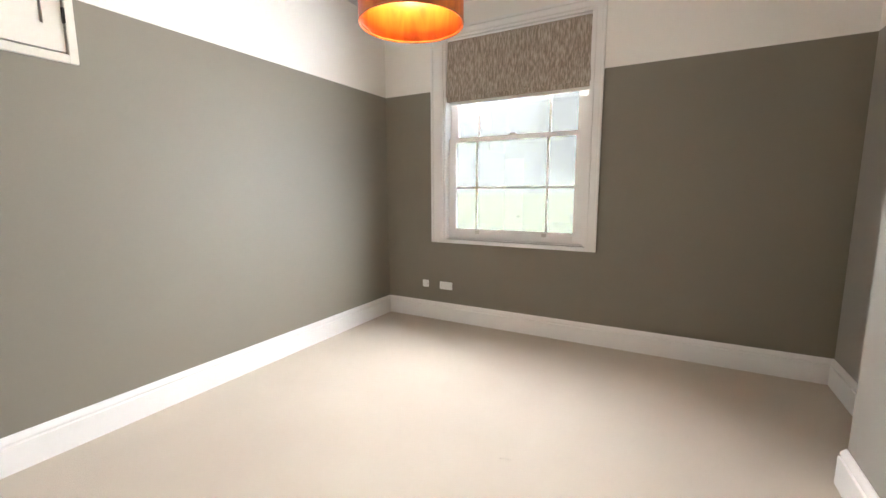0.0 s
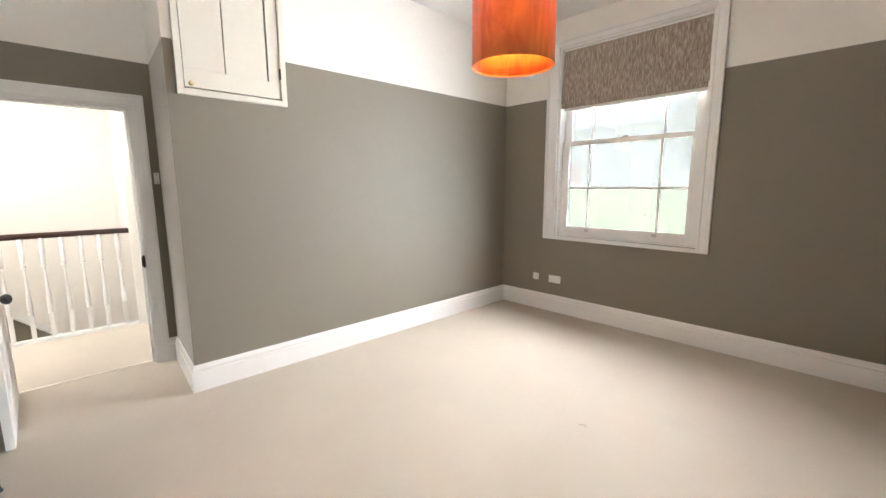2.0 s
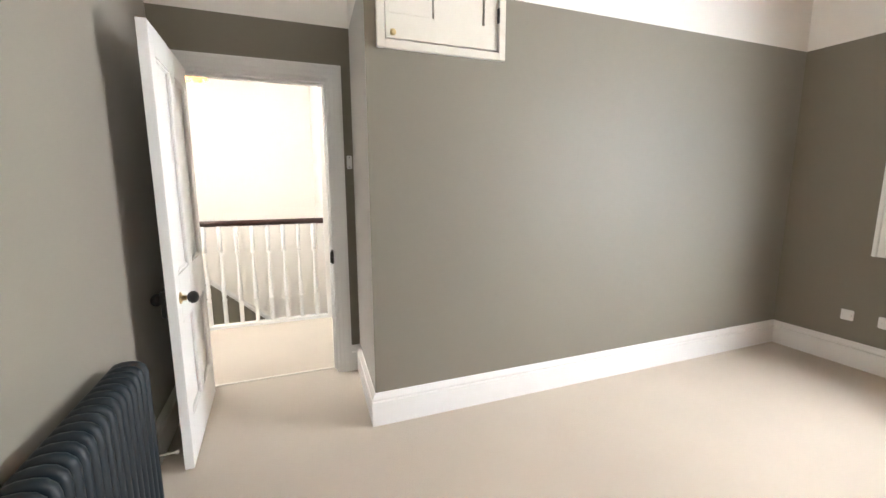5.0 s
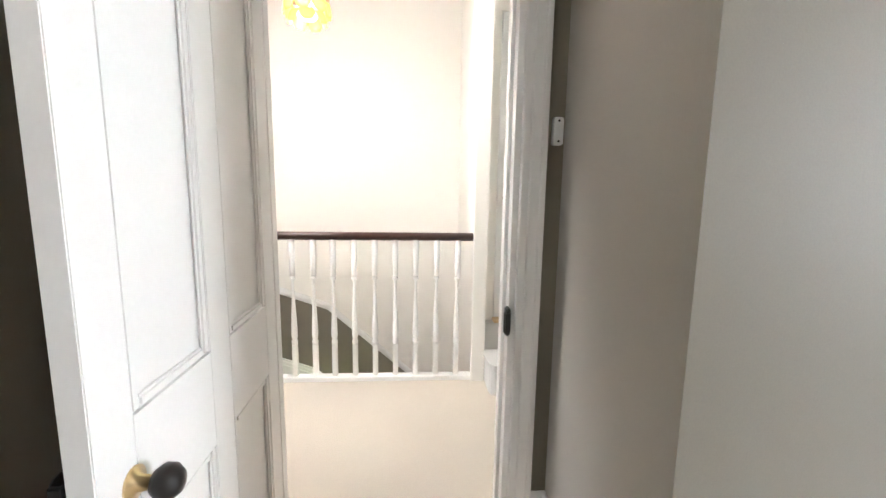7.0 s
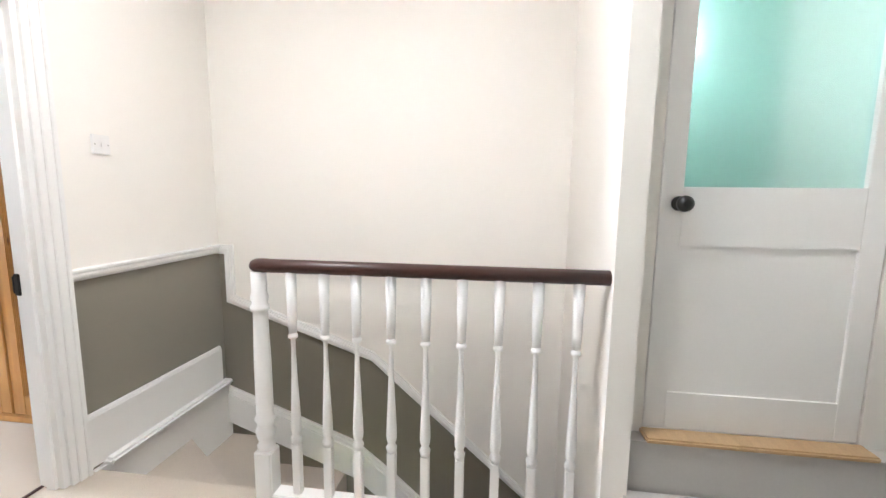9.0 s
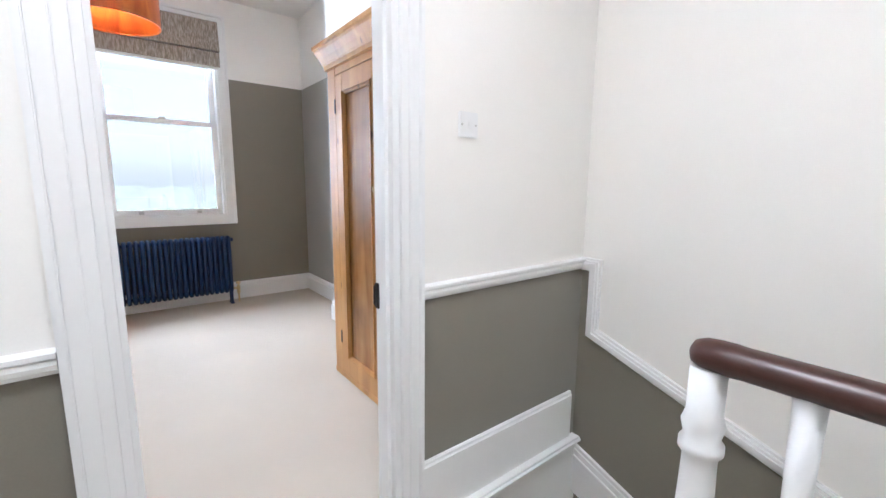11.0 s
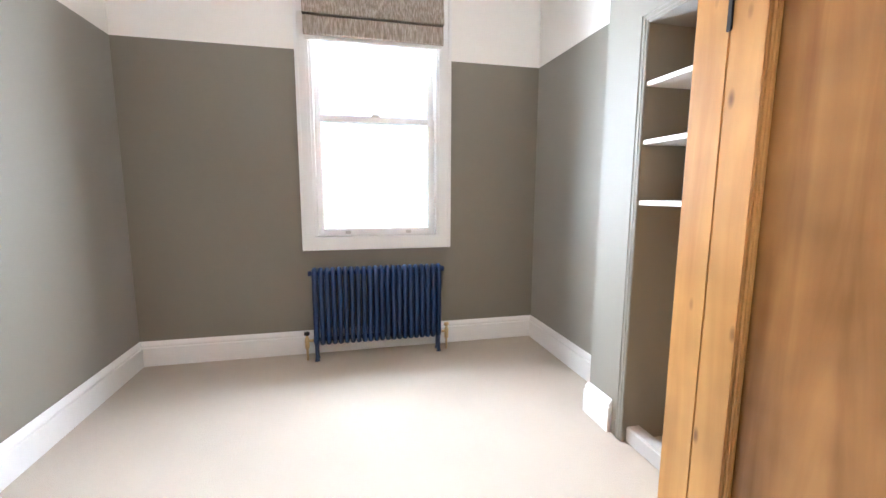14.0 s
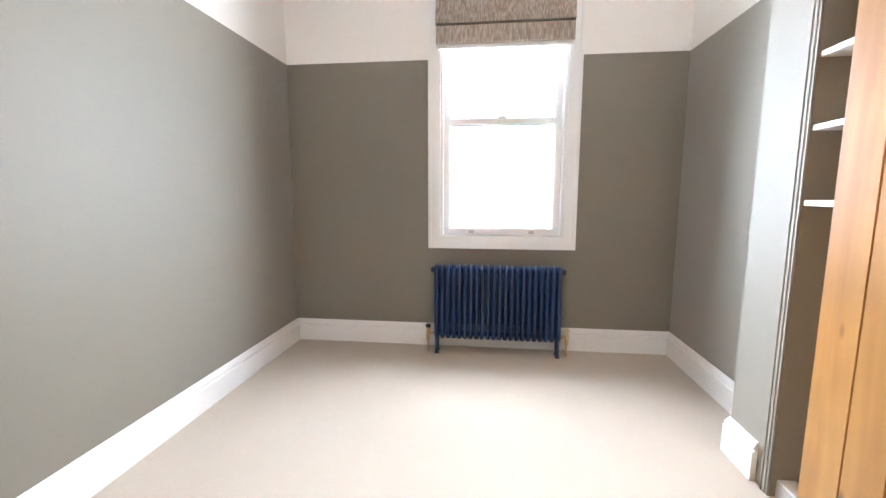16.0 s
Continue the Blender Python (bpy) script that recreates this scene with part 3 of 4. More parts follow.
def roman_blind(name, x0, x1, plane, into, z0, z1, fold, label):
    """A raised roman blind: gathered folds with a lining edge; into: +1 or -1 towards the room."""
    root = thing(name, label, "blind", at=((x0 + x1) / 2, plane, z0))
    loc = Matrix.Translation((-(x0 + x1) / 2, -plane, -z0))

    def piece(n, outline, mat, a=x0, b=x1):
        bm = bmesh.new()
        prism(bm, [(plane + into * u, v) for u, v in outline], "x", a, b)
        bmesh.ops.transform(bm, matrix=loc, verts=bm.verts)
        return part(n, bm, mat, root)

    piece("upper_cloth", [(0, z1), (0.010, z1), (0.026, (z1 + fold) / 2), (0.052, fold + 0.012), (0.050, fold - 0.002), (0.034, fold), (0, fold)], BLIND)
    piece("lower_fold", [(0, fold), (0.014, fold - 0.006), (0.030, fold - 0.012), (0.038, z0 + 0.05), (0.036, z0 + 0.012), (0.028, z0 + 0.002), (0, z0 + 0.01)], BLIND, x0 + 0.003, x1 - 0.003)
    piece("back_fold", [(-0.012, fold), (-0.002, fold), (-0.002, z0 - 0.012), (-0.010, z0 - 0.020), (-0.014, z0 - 0.01)], LINING, x0 + 0.01, x1 - 0.01)
    piece("headrail", [(-0.03, z1 + 0.004), (0.012, z1 + 0.004), (0.012, z1 + 0.03), (-0.03, z1 + 0.03)], GLOSS)
    return root


roman_blind("roman_blind", 0.712, 2.072, 3.645, -1, 2.215, 2.79, 2.262, "raised brown-grey streaked fabric roman blind")
roman_blind("roman_blind", -2.262, -1.213, BYS + 0.035, 1, 2.425, 2.86, 2.575, "raised grey-brown streaked roman blind, folded once")


# ---------- doors ----------
def door_frame(name, axis, f0, f1, u0, u1, top, label):
    """Lining through the wall with moulded architraves on both faces."""
    root = tagged(new(name), label, "door frame", "", "structure")
    bm = bmesh.new()
    for a, b, c, d in ((u0, u0 + 0.025, 0, top), (u1 - 0.025, u1, 0, top), (u0, u1, top - 0.025, top)):
        if axis == "x":
            box(bm, f0, f1, a, b, c, d)
        else:
            box(bm, a, b, f0, f1, c, d)
    mid = (f0 + f1) / 2
    for a, b, c, d in ((u0 + 0.025, u0 + 0.038, 0, top - 0.025), (u1 - 0.038, u1 - 0.025, 0, top - 0.025), (u0 + 0.038, u1 - 0.038, top - 0.038, top - 0.025)):
        if axis == "x":
            box(bm, mid - 0.03, mid + 0.012, a, b, c, d)
        else:
            box(bm, a, b, mid - 0.012, mid + 0.03, c, d)
    part("lining", bm, GLOSS, root)
    for face, out in ((f0, -1), (f1, 1)):
        bm = bmesh.new()
        casing(bm, face, out, u0 + 0.004, u1 - 0.004, 0.0, top - 0.004, 0.080, 0.034, axis)
        part("architrave", bm, GLOSS, root)
    return root


frame_a = door_frame("door_frame_1", "x", LXE, ADX, DA[0], DA[1], DA[2], "white moulded doorway between bedroom and landing")
frame_b = door_frame("door_frame_2", "y", BYN, LYS, DB[0], DB[1], DB[2], "white moulded doorway into the second bedroom")


def keep_plate(parent, x, y, z, axis):
    bm = bmesh.new()
    if axis == "y":
        box(bm, x - 0.022, x + 0.016, y - 0.016, y, z - 0.050, z + 0.050, 0, 0.005)
        box(bm, x + 0.006, x + 0.022, y - 0.024, y, z - 0.040, z + 0.040, 0, 0.005)
    else:
        box(bm, x + 0.004, x + 0.014, y + 0.006, y + 0.030, z - 0.045, z + 0.045, 0, 0.003)
        box(bm, x + 0.004, x + 0.017, y + 0.002, y + 0.012, z - 0.036, z + 0.036, 0, 0.003)
    part("lock_keep", bm, BLACK, parent, "black iron lock keep")


keep_plate(frame_a, ADX + 0.004, DA[1] - 0.020, 0.845, "y")
keep_plate(frame_b, DB[0] + 0.020, BYN - 0.004, 0.89, "x")


def panel_door():
    """Four-panel painted door standing open at about a right angle to its frame."""
    w, t, h = 0.800, 0.040, 1.990
    root = thing("door_1", "white painted four-panel door, standing wide open", "door", at=(ADX + 0.020, -0.752, 0.012), rz=1.2)
    root["kind"] = "structure"
    bm = bmesh.new()
    st, mid = 0.090, 0.10
    cols = ((st, w / 2 - mid / 2), (w / 2 + mid / 2, w - st))
    rows = ((0.22, 0.70), (0.92, h - 0.12))
    for a, b in ((0, st), (w - st, w), (w / 2 - mid / 2, w / 2 + mid / 2)):
        box(bm, a, b, -t / 2, t / 2, 0, h, 0, 0.002)
    for a, b in ((0, 0.22), (0.70, 0.92), (h - 0.12, h)):
        for c, d in cols:
            box(bm, c, d, -t / 2, t / 2, a, b)
    part("leaf", bm, GLOSS, root)
    for c, d in cols:
        for a, b in rows:
            bm = bmesh.new()
            box(bm, c, d, -0.006, 0.006, a, b)
            for s in (-1, 1):
                y0, y1 = sorted((s * 0.006, s * 0.018))
                box(bm, c, c + 0.022, y0, y1, a, b, 0, 0.005), box(bm, d - 0.022, d, y0, y1, a, b, 0, 0.005)
                box(bm, c + 0.022, d - 0.022, y0, y1, a, a + 0.022, 0, 0.005), box(bm, c + 0.022, d - 0.022, y0, y1, b - 0.022, b, 0, 0.005)
            part("panel", bm, GLOSS, root)
    for s in (-1, 1):
        turn = Matrix.Rotation(radians(-90 * s), 4, "X")
        bm = bmesh.new()
        lathe(bm, [(0.027, 0), (0.027, 0.004), (0.014, 0.008), (0.010, 0.03)], (w - 0.075, s * t / 2, 0.815), turn, 18)
        part("rose", bm, BRASS, root, "brass rose and spindle")
        bm = bmesh.new()
        lathe(bm, [(0.010, 0.028), (0.020, 0.033), (0.029, 0.046), (0.028, 0.060), (0.018, 0.072), (0.004, 0.076)], (w - 0.075, s * t / 2, 0.815), turn, 18)
        part("knob", bm, BLACK, root, "round black door knob")
    bm = bmesh.new()
    box(bm, w - 0.135, w + 0.004, -t / 2 - 0.022, -t / 2, 0.745, 0.87, 0, 0.004)
    part("rim_lock", bm, BLACK, root, "black iron rim lock")
    for z in (0.25, 1.7):
        bm = bmesh.new()
        lathe(bm, [(0.006, -0.045), (0.007, 0.045)], (-0.006, -t / 2 - 0.004, z), None, 10)
        part("hinge", bm, STEEL, root)


panel_door()


def upper_door():
    """Glazed door at the head of two painted steps."""
    x, y0, y1, z0, z1 = -2.17, 0.275, 0.985, 0.42, 2.42
    root = thing("door_2", "white closed door with a frosted green glass panel", "door", at=(x, y0, z0))
    root["kind"] = "structure"
    w, h, t = y1 - y0, z1 - z0, 0.04
    bm = bmesh.new()
    box(bm, -t, 0, 0, 0.075, 0, h, 0, 0.002), box(bm, -t, 0, w - 0.075, w, 0, h, 0, 0.002)
    box(bm, -t, 0, 0.075, w - 0.075, h - 0.10, h), box(bm, -t, 0, 0.075, w - 0.075, 0, 0.14), box(bm, -t, 0, 0.075, w - 0.075, 0.68, 0.885)
    box(bm, -t + 0.012, -0.010, 0.075, w - 0.075, 0.14, 0.68)
    part("leaf", bm, GLOSS, root)
    bm = bmesh.new()
    box(bm, -t / 2 - 0.003, -t / 2 + 0.003, 0.07, w - 0.07, 0.88, h - 0.095)
    part("pane", bm, FROST, root, "frosted pale green glass pane").visible_shadow = False
    bm = bmesh.new()
    lathe(bm, [(0.026, 0), (0.024, 0.006), (0.010, 0.012), (0.010, 0.03), (0.022, 0.036), (0.028, 0.048), (0.026, 0.060), (0.012, 0.070)], (0, 0.062, 0.828), Matrix.Rotation(radians(90), 4, "Y"), 18)
    part("knob", bm, BLACK, root, "round black door knob")
    wall("wall_landing_upper", "x", x - 0.05, x + 0.004, 0.20, LYN, 0.0, H, "white wall round the glazed door", mats=(WHITE,), holes=[(y0 - 0.004, y1 + 0.004, z0 - 0.02, z1 + 0.004)])
    bm = bmesh.new()
    prism(bm, [(-1.84, 0.255), (-1.84, LYN - 0.02), (x, LYN - 0.02), (x, 0.205), (-1.90, 0.205), (-1.865, 0.215), (-1.848, 0.232)], "z", 0.0, 0.185)
    lower = setting("step_lower", bm, [STEPGREY], "grey painted lower step with a rounded corner")
    bm = bmesh.new()
    prism(bm, [(-1.815, 0.25), (-1.815, LYN - 0.02), (-2.09, LYN - 0.02), (-2.09, 0.19), (-1.90, 0.19), (-1.85, 0.20), (-1.825, 0.225)], "z", 0.185, 0.212)
    nosing = part("tread", bm, STEPGREY, lower)
    bm = bmesh.new()
    box(bm, -2.17, -2.10, 0.20, LYN - 0.02, 0.185, 0.40)
    upper = setting("step_upper", bm, [STEPGREY], "grey painted upper riser under the door")
    bm = bmesh.new()
    box(bm, -2.17, -2.085, 0.262, 1.0, 0.40, 0.42, 0, 0.006)
    part("threshold", bm, OAK, upper, "bare oak threshold strip")


upper_door()


# ---------- stairs and balustrade ----------
def build_stairs():
    root = tagged(new("stairs"), "carpeted winder stairs descending from the landing", "stairs", "", "structure")
    nx, ny = STX - 0.0, -1.25
    wind = [[(STX, ny), (STX, LYS + 0.03), (-2.70, LYS + 0.03)], [(nx, ny), (-2.70, LYS + 0.03), (LXW, LYS + 0.03), (LXW, -1.80)], [(nx, ny), (LXW, -1.80), (LXW, ny)]]
    z = 0.0
    for outline in wind:
        z -= 0.19
        bm = bmesh.new()
        prism(bm, outline, "z", z - 0.25, z)
        part("tread", bm, CARPET, root)
    for k in range(6):
        z -= 0.19
        bm = bmesh.new()
        box(bm, LXW, STX, ny + 0.22 * k - (0.0 if k == 0 else 0.02), ny + 0.22 * (k + 1), z - 0.25, z, 0, 0.008)
        part("tread", bm, CARPET, root)
    bm = bmesh.new()
    tube(bm, [(STX + 0.005, LYS + 0.07, -0.013), (STX + 0.005, ny - 0.04, -0.013)], 0.013, steps=10)
    part("nosing", bm, CARPET, root, "rounded carpet edge")


build_stairs()


def build_balustrade():
    root = thing("balustrade", "white turned balustrade with a polished dark mahogany handrail", "balustrade", at=(-2.115, -1.21, 0))
    bx = -2.115
    bm = bmesh.new()
    box(bm, -0.035, 0.035, 0.03, 1.32, -0.20, 0.030, 0, 0.004)
    part("string", bm, GLOSS, root)
    # handrail: flattened round with a rolled end
    bm = bmesh.new()
    prof = []
    for k in range(16):
        a = 2 * math.pi * k / 16
        prof.append((0.033 * math.cos(a), 0.987 + 0.027 * math.sin(a)))
    ends = [(-0.030, 0.35), (-0.024, 0.75), (-0.010, 0.98), (0.012, 1.05), (0.035, 1.05), (0.05, 1.0), (1.32, 1.0)]
    rings = [[bm.verts.new((u * s, y, 0.987 + (v - 0.987) * s)) for u, v in prof] for y, s in ends]
    for lo, hi in zip(rings, rings[1:]):
        for k in range(16):
            bm.faces.new((lo[k], lo[(k + 1) % 16], hi[(k + 1) % 16], hi[k])).smooth = True
    bm.faces.new(rings[0][::-1]), bm.faces.new(rings[-1])
    part("handrail", bm, MAHOGANY, root, "polished dark mahogany handrail")
    bm = bmesh.new()
    box(bm, -0.038, 0.038, -0.038, 0.038, -0.3, 0.215, 0, 0.006)
    lathe(bm, [(0.034, 0.215), (0.036, 0.235), (0.028, 0.25), (0.036, 0.275), (0.040, 0.295), (0.030, 0.315), (0.033, 0.335), (0.041, 0.35), (0.030, 0.365), (0.034, 0.40), (0.033, 0.60), (0.028, 0.78), (0.028, 0.80), (0.036, 0.81), (0.036, 0.825), (0.029, 0.835), (0.035, 0.86), (0.029, 0.88), (0.029, 0.965)], steps=24)
    part("newel_post", bm, GLOSS, root)
    bm = bmesh.new()
    box(bm, -0.017, 0.017, -0.017, 0.017, 0.028, 0.255, 0, 0.004)
    lathe(bm, [(0.018, 0.255), (0.022, 0.275), (0.014, 0.290), (0.019, 0.305), (0.021, 0.325), (0.019, 0.38), (0.011, 0.56), (0.0085, 0.66), (0.009, 0.695), (0.019, 0.702), (0.019, 0.712), (0.013, 0.722)], steps=14)
    lathe(bm, [(0.0155, 0.722), (0.018, 0.79), (0.0215, 0.968)], steps=14)
    me = mesh_of("baluster", bm, GLOSS)
    for y in (-1.075, -0.940, -0.812, -0.675, -0.540, -0.404, -0.268, -0.130, 0.010):
        shared("baluster", me, root, pose(0, y + 1.21, 0))


build_balustrade()


# ---------- radiators ----------
def radiator(name, at, rz, count, pitch, depth, z0, z1, mat, label, valves):
    """A column radiator: looped sections, feet at both ends, pipes and valves. Local x along it, y out of the wall."""
    root = thing(name, label, "radiator", at=at, rz=rz)
    r = pitch * 0.42
    bm = bmesh.new()
    d0, d1 = r, depth - r
    c = 0.03
    loop = []
    for cy, cz, a0 in ((d1 - c, z1 - r - c, 0), (d0 + c, z1 - r - c, 90), (d0 + c, z0 + r + c, 180), (d1 - c, z0 + r + c, 270)):
        loop += [(0, cy + c * math.cos(radians(a0 + a)), cz + c * math.sin(radians(a0 + a))) for a in (0, 30, 60, 90)]
    tube(bm, loop, r, True, 10)
    tube(bm, [(0, depth / 2, z0 + r), (0, depth / 2, z1 - r)], r, steps=10)
    for z in (z0 + 0.045, z1 - 0.045):
        tube(bm, [(-pitch / 2, depth / 2, z), (pitch / 2, depth / 2, z)], 0.017, steps=10)
    me = mesh_of("section", bm, mat)
    for k in range(count):
        shared("section", me, root, pose((k + 0.5) * pitch, 0, 0))
    length = count * pitch
    for x in (0.5 * pitch, length - 0.5 * pitch):
        bm = bmesh.new()
        for y in (d0 + 0.005, d1 - 0.005):
            lathe(bm, [(0.021, 0), (0.019, 0.006), (0.013, 0.02), (0.013, z0 + 0.03)], (x, y, 0), None, 12)
        part("foot", bm, mat, root)
    for x in (-0.012, length + 0.012):
        bm = bmesh.new()
        lathe(bm, [(0.02, -0.012), (0.02, 0.012)], (x, depth / 2, z1 - 0.045), Matrix.Rotation(radians(90), 4, "Y"), 12)
        part("end_plug", bm, mat, root)
    if valves:
        for s, x in ((-1, -0.05), (1, length + 0.05)):
            bm = bmesh.new()
            lathe(bm, [(0.009, 0), (0.009, 0.09), (0.017, 0.10), (0.017, 0.175), (0.010, 0.185), (0.010, 0.20)], (x, depth / 2, 0), None, 14)
            tube(bm, [(x, depth / 2, 0.155), (x - s * 0.05, depth / 2, 0.155)], 0.011, steps=10)
            v = part("valve", bm, BRASS, root, "brass radiator valve")
            bm = bmesh.new()
            lathe(bm, [(0.010, 0.198), (0.021, 0.203), (0.021, 0.222), (0.010, 0.228)], (x, depth / 2, 0), None, 14)
            part("handwheel", bm, BLACK if s > 0 else BRASS, v, "small valve wheel")
    return root


radiator("radiator", (-2.222, BYS + 0.10, 0), 0, 22, 0.0458, 0.115, 0.115, 0.727, NAVY, "navy blue column radiator under the window", True)
radiator("radiator", (0.40, AYS + 0.035, 0), 0, 24, 0.0458, 0.125, 0.115, 0.722, DARKBLUE, "blue-black column radiator beside the open door", False)


# ---------- lamps ----------
def drum_pendant(at, label):
    """Veneer drum shade on a cord from the ceiling."""
    x, y, z = at
    root = thing("pendant_lamp", label, "lamp", "orange pendant lamps", at=(x, y, z))
    bm = bmesh.new()
    r, h = 0.212, 0.40
    lathe(bm, [(r, 0), (r, h), (r - 0.002, h), (r - 0.002, 0), (r, 0)], steps=64, cap=False)
    part("shade", bm, VENEER, root, "orange wood-veneer drum shade")
    for zz in (0.0, h - 0.008):
        bm = bmesh.new()
        lathe(bm, [(r + 0.001, zz - 0.001), (r + 0.001, zz + 0.006), (r - 0.004, zz + 0.006), (r - 0.004, zz - 0.001), (r + 0.001, zz - 0.001)], steps=64, cap=False)
        part("rim", bm, VENEER, root)
    bm = bmesh.new()
    for a in (0, 120, 240):
        q = radians(a)
        tube(bm, [(0.02 * math.cos(q), 0.02 * math.sin(q), h - 0.04), (r * math.cos(q), r * math.sin(q), h - 0.01)], 0.002, steps=6)
    part("spider", bm, STEEL, root)
    bm = bmesh.new()
    lathe(bm, [(0.018, h - 0.10), (0.020, h - 0.04), (0.012, h - 0.02), (0.004, h), (0.004, H - z - 0.03), (0.045, H - z - 0.025), (0.05, H - z)], steps=16)
    part("cord_and_holder", bm, PLASTIC, root, "white cord, lampholder and ceiling rose")


drum_pendant(LAMP_A, "orange wood-veneer drum pendant lamp, lit")
drum_pendant((-1.39, -3.86, 2.10), "orange wood-veneer drum pendant lamp by the wardrobe")


def petal_pendant():
    x, y, z = LAMP_L
    root = thing("petal_lamp", "lit amber glass petal ceiling lamp over the stairs", "lamp", at=(x, y, z))
    bm = bmesh.new()
    lathe(bm, [(0.005, -0.012), (0.05, 0.0), (0.062, 0.03), (0.05, 0.06), (0.02, 0.09)], steps=20)
    part("bulb", bm, BULBW, root, "bright warm bulb")
    for ring, (n, rad, zz, tilt) in enumerate(((7, 0.075, 0.035, 52), (9, 0.115, 0.085, 66))):
        bm = bmesh.new()
        rows_ = []
        for u in (0.0, 0.35, 0.7, 1.0):
            w = 0.038 * math.sin(math.pi * (0.22 + 0.62 * u)) + 0.006
            rows_.append([bm.verts.new((k * w, 0.012 * (1 - k * k) - 0.02 * u, -0.075 * u)) for k in (-1, -0.5, 0, 0.5, 1)])
        for lo, hi in zip(rows_, rows_[1:]):
            for k in range(4):
                bm.faces.new((lo[k], lo[k + 1], hi[k + 1], hi[k])).smooth = True
        bmesh.ops.solidify(bm, geom=bm.faces[:], thickness=0.003)
        me = mesh_of("petal", bm, AMBER)
        for k in range(n):
            a = 360 * k / n + 14 * ring
            shared("petal", me, root, pose(0, 0, zz, 0, 0, a) @ pose(0, -rad, 0, tilt - 60, 0, 0))
    bm = bmesh.new()
    lathe(bm, [(0.03, 0.09), (0.12, 0.10), (0.12, 0.11), (0.02, 0.13), (0.006, 0.15), (0.006, H - z - 0.03), (0.05, H - z - 0.02), (0.055, H - z)], steps=20)
    part("stem", bm, BRASS, root, "brass stem and ceiling plate")


petal_pendant()


# ---------- first bedroom ----------
def wall_cupboard():
    """Painted cupboard set high in the wall with one panelled door."""
    y0, y1, z0, z1 = 0.262, 0.902, 2.045, 2.98
    root = thing("wall_cupboard", "cream painted cupboard set high in the wall, closed", "cupboard", at=(AX0, y0, z0))
    w, h = y1 - y0, z1 - z0
    bm = bmesh.new()
    d = 0.026
    for a, b, c, e in ((-0.036, 0.004, -0.036, h + 0.036), (w - 0.004, w + 0.036, -0.036, h + 0.036), (0.004, w - 0.004, -0.036, 0.004), (0.004, w - 0.004, h - 0.004, h + 0.036)):
        box(bm, 0, d, a, b, c, e, 0, 0.003)
    part("frame", bm, CREAM, root)
    bm = bmesh.new()
    box(bm, -0.45, -0.02, -0.01, 0.0, -0.01, h + 0.01), box(bm, -0.45, -0.02, w, w + 0.01, -0.01, h + 0.01)
    box(bm, -0.45, -0.02, 0, w, -0.02, -0.01), box(bm, -0.45, -0.02, 0, w, h + 0.01, h + 0.02), box(bm, -0.46, -0.45, -0.01, w + 0.01, -0.02, h + 0.02)
    part("carcass", bm, CREAM, root)
    bm = bmesh.new()
    s = 0.078
    lo, hi = 0.010, w - 0.010
    b0, b1 = 0.014, h - 0.008
    mid = 0.262
    for a, b, c, e in ((lo, 0.025, b0, b1), (hi - s, hi, b0, b1), (0.025, hi - s, b0, 0.13), (0.025, hi - s, b1 - 0.11, b1)):
        box(bm, -0.012, 0.016, a, b, c, e)
    door = part("door", bm, CREAM, root)
    for a, b, out in ((0.025, mid - 0.006, 0.013), (mid + 0.003, hi - s - 0.008, 0.010)):
        bm = bmesh.new()
        box(bm, -0.012, out, a, b, 0.13, b1 - 0.11, 0, 0.002)
        part("board", bm, CREAM, door)
    bm = bmesh.new()
    lathe(bm, [(0.010, 0.0), (0.007, 0.010), (0.015, 0.018), (0.016, 0.024), (0.006, 0.030)], (0.016, 0.042, 0.034), Matrix.Rotation(radians(90), 4, "Y"), 16)
    part("knob", bm, BRASS, door, "small brass knob")
    for z in (0.19, h - 0.19):
        bm = bmesh.new()
        box(bm, 0.012, 0.029, w - 0.013, w - 0.002, z - 0.038, z + 0.038, 0, 0.002)
        part("hinge", bm, BLACK, root, "black hinge")
    # Thin black sheet over the cupboard's floor, just behind the door.
    bm = bmesh.new()
    box(bm, -0.45, -0.014, 0.0, w, 0.0, 0.003)
    part("black_sheet", bm, BLACK, root)


wall_cupboard()


def plate(name, x, y, z, w, h, face, label, kind, gang=1):
    """A wall plate; face: the way it looks, one of N S E W."""
    turn = {"S": 0, "E": 90, "N": 180, "W": 270}[face]
    root = thing(name, label, "socket" if kind != "switch" else "switch", at=(x, y, z), rz=turn)
    bm = bmesh.new()
    box(bm, -w / 2, w / 2, -0.011, 0, -h / 2, h / 2, 0, 0.004)
    part("faceplate", bm, PLASTIC, root)
    for g in range(gang):
        cx = (g - (gang - 1) / 2) * w / gang
        bm = bmesh.new()
        if kind == "switch":
            box(bm, cx - 0.007, cx + 0.007, -0.016, -0.011, -0.012, 0.012, 0, 0.003)
        elif kind == "socket":
            box(bm, cx + 0.012, cx + 0.024, -0.015, -0.011, 0.010, 0.026, 0, 0.002)
        else:
            box(bm, cx - 0.012, cx + 0.012, -0.0135, -0.011, -0.012, 0.012, 0, 0.001)
        part("rocker", bm, PLASTIC, root)
    for cx in ((-w * 0.36, w * 0.36) if h <= w * 1.2 else (0, 0)):
        bm = bmesh.new()
        dz = 0 if h <= w * 1.2 else (h * 0.38)
        lathe(bm, [(0.004, 0), (0.0035, 0.0015)], (cx, -0.011, dz), Matrix.Rotation(radians(90), 4, "X"), 10)
        part("screw", bm, STEEL, root)
    return root


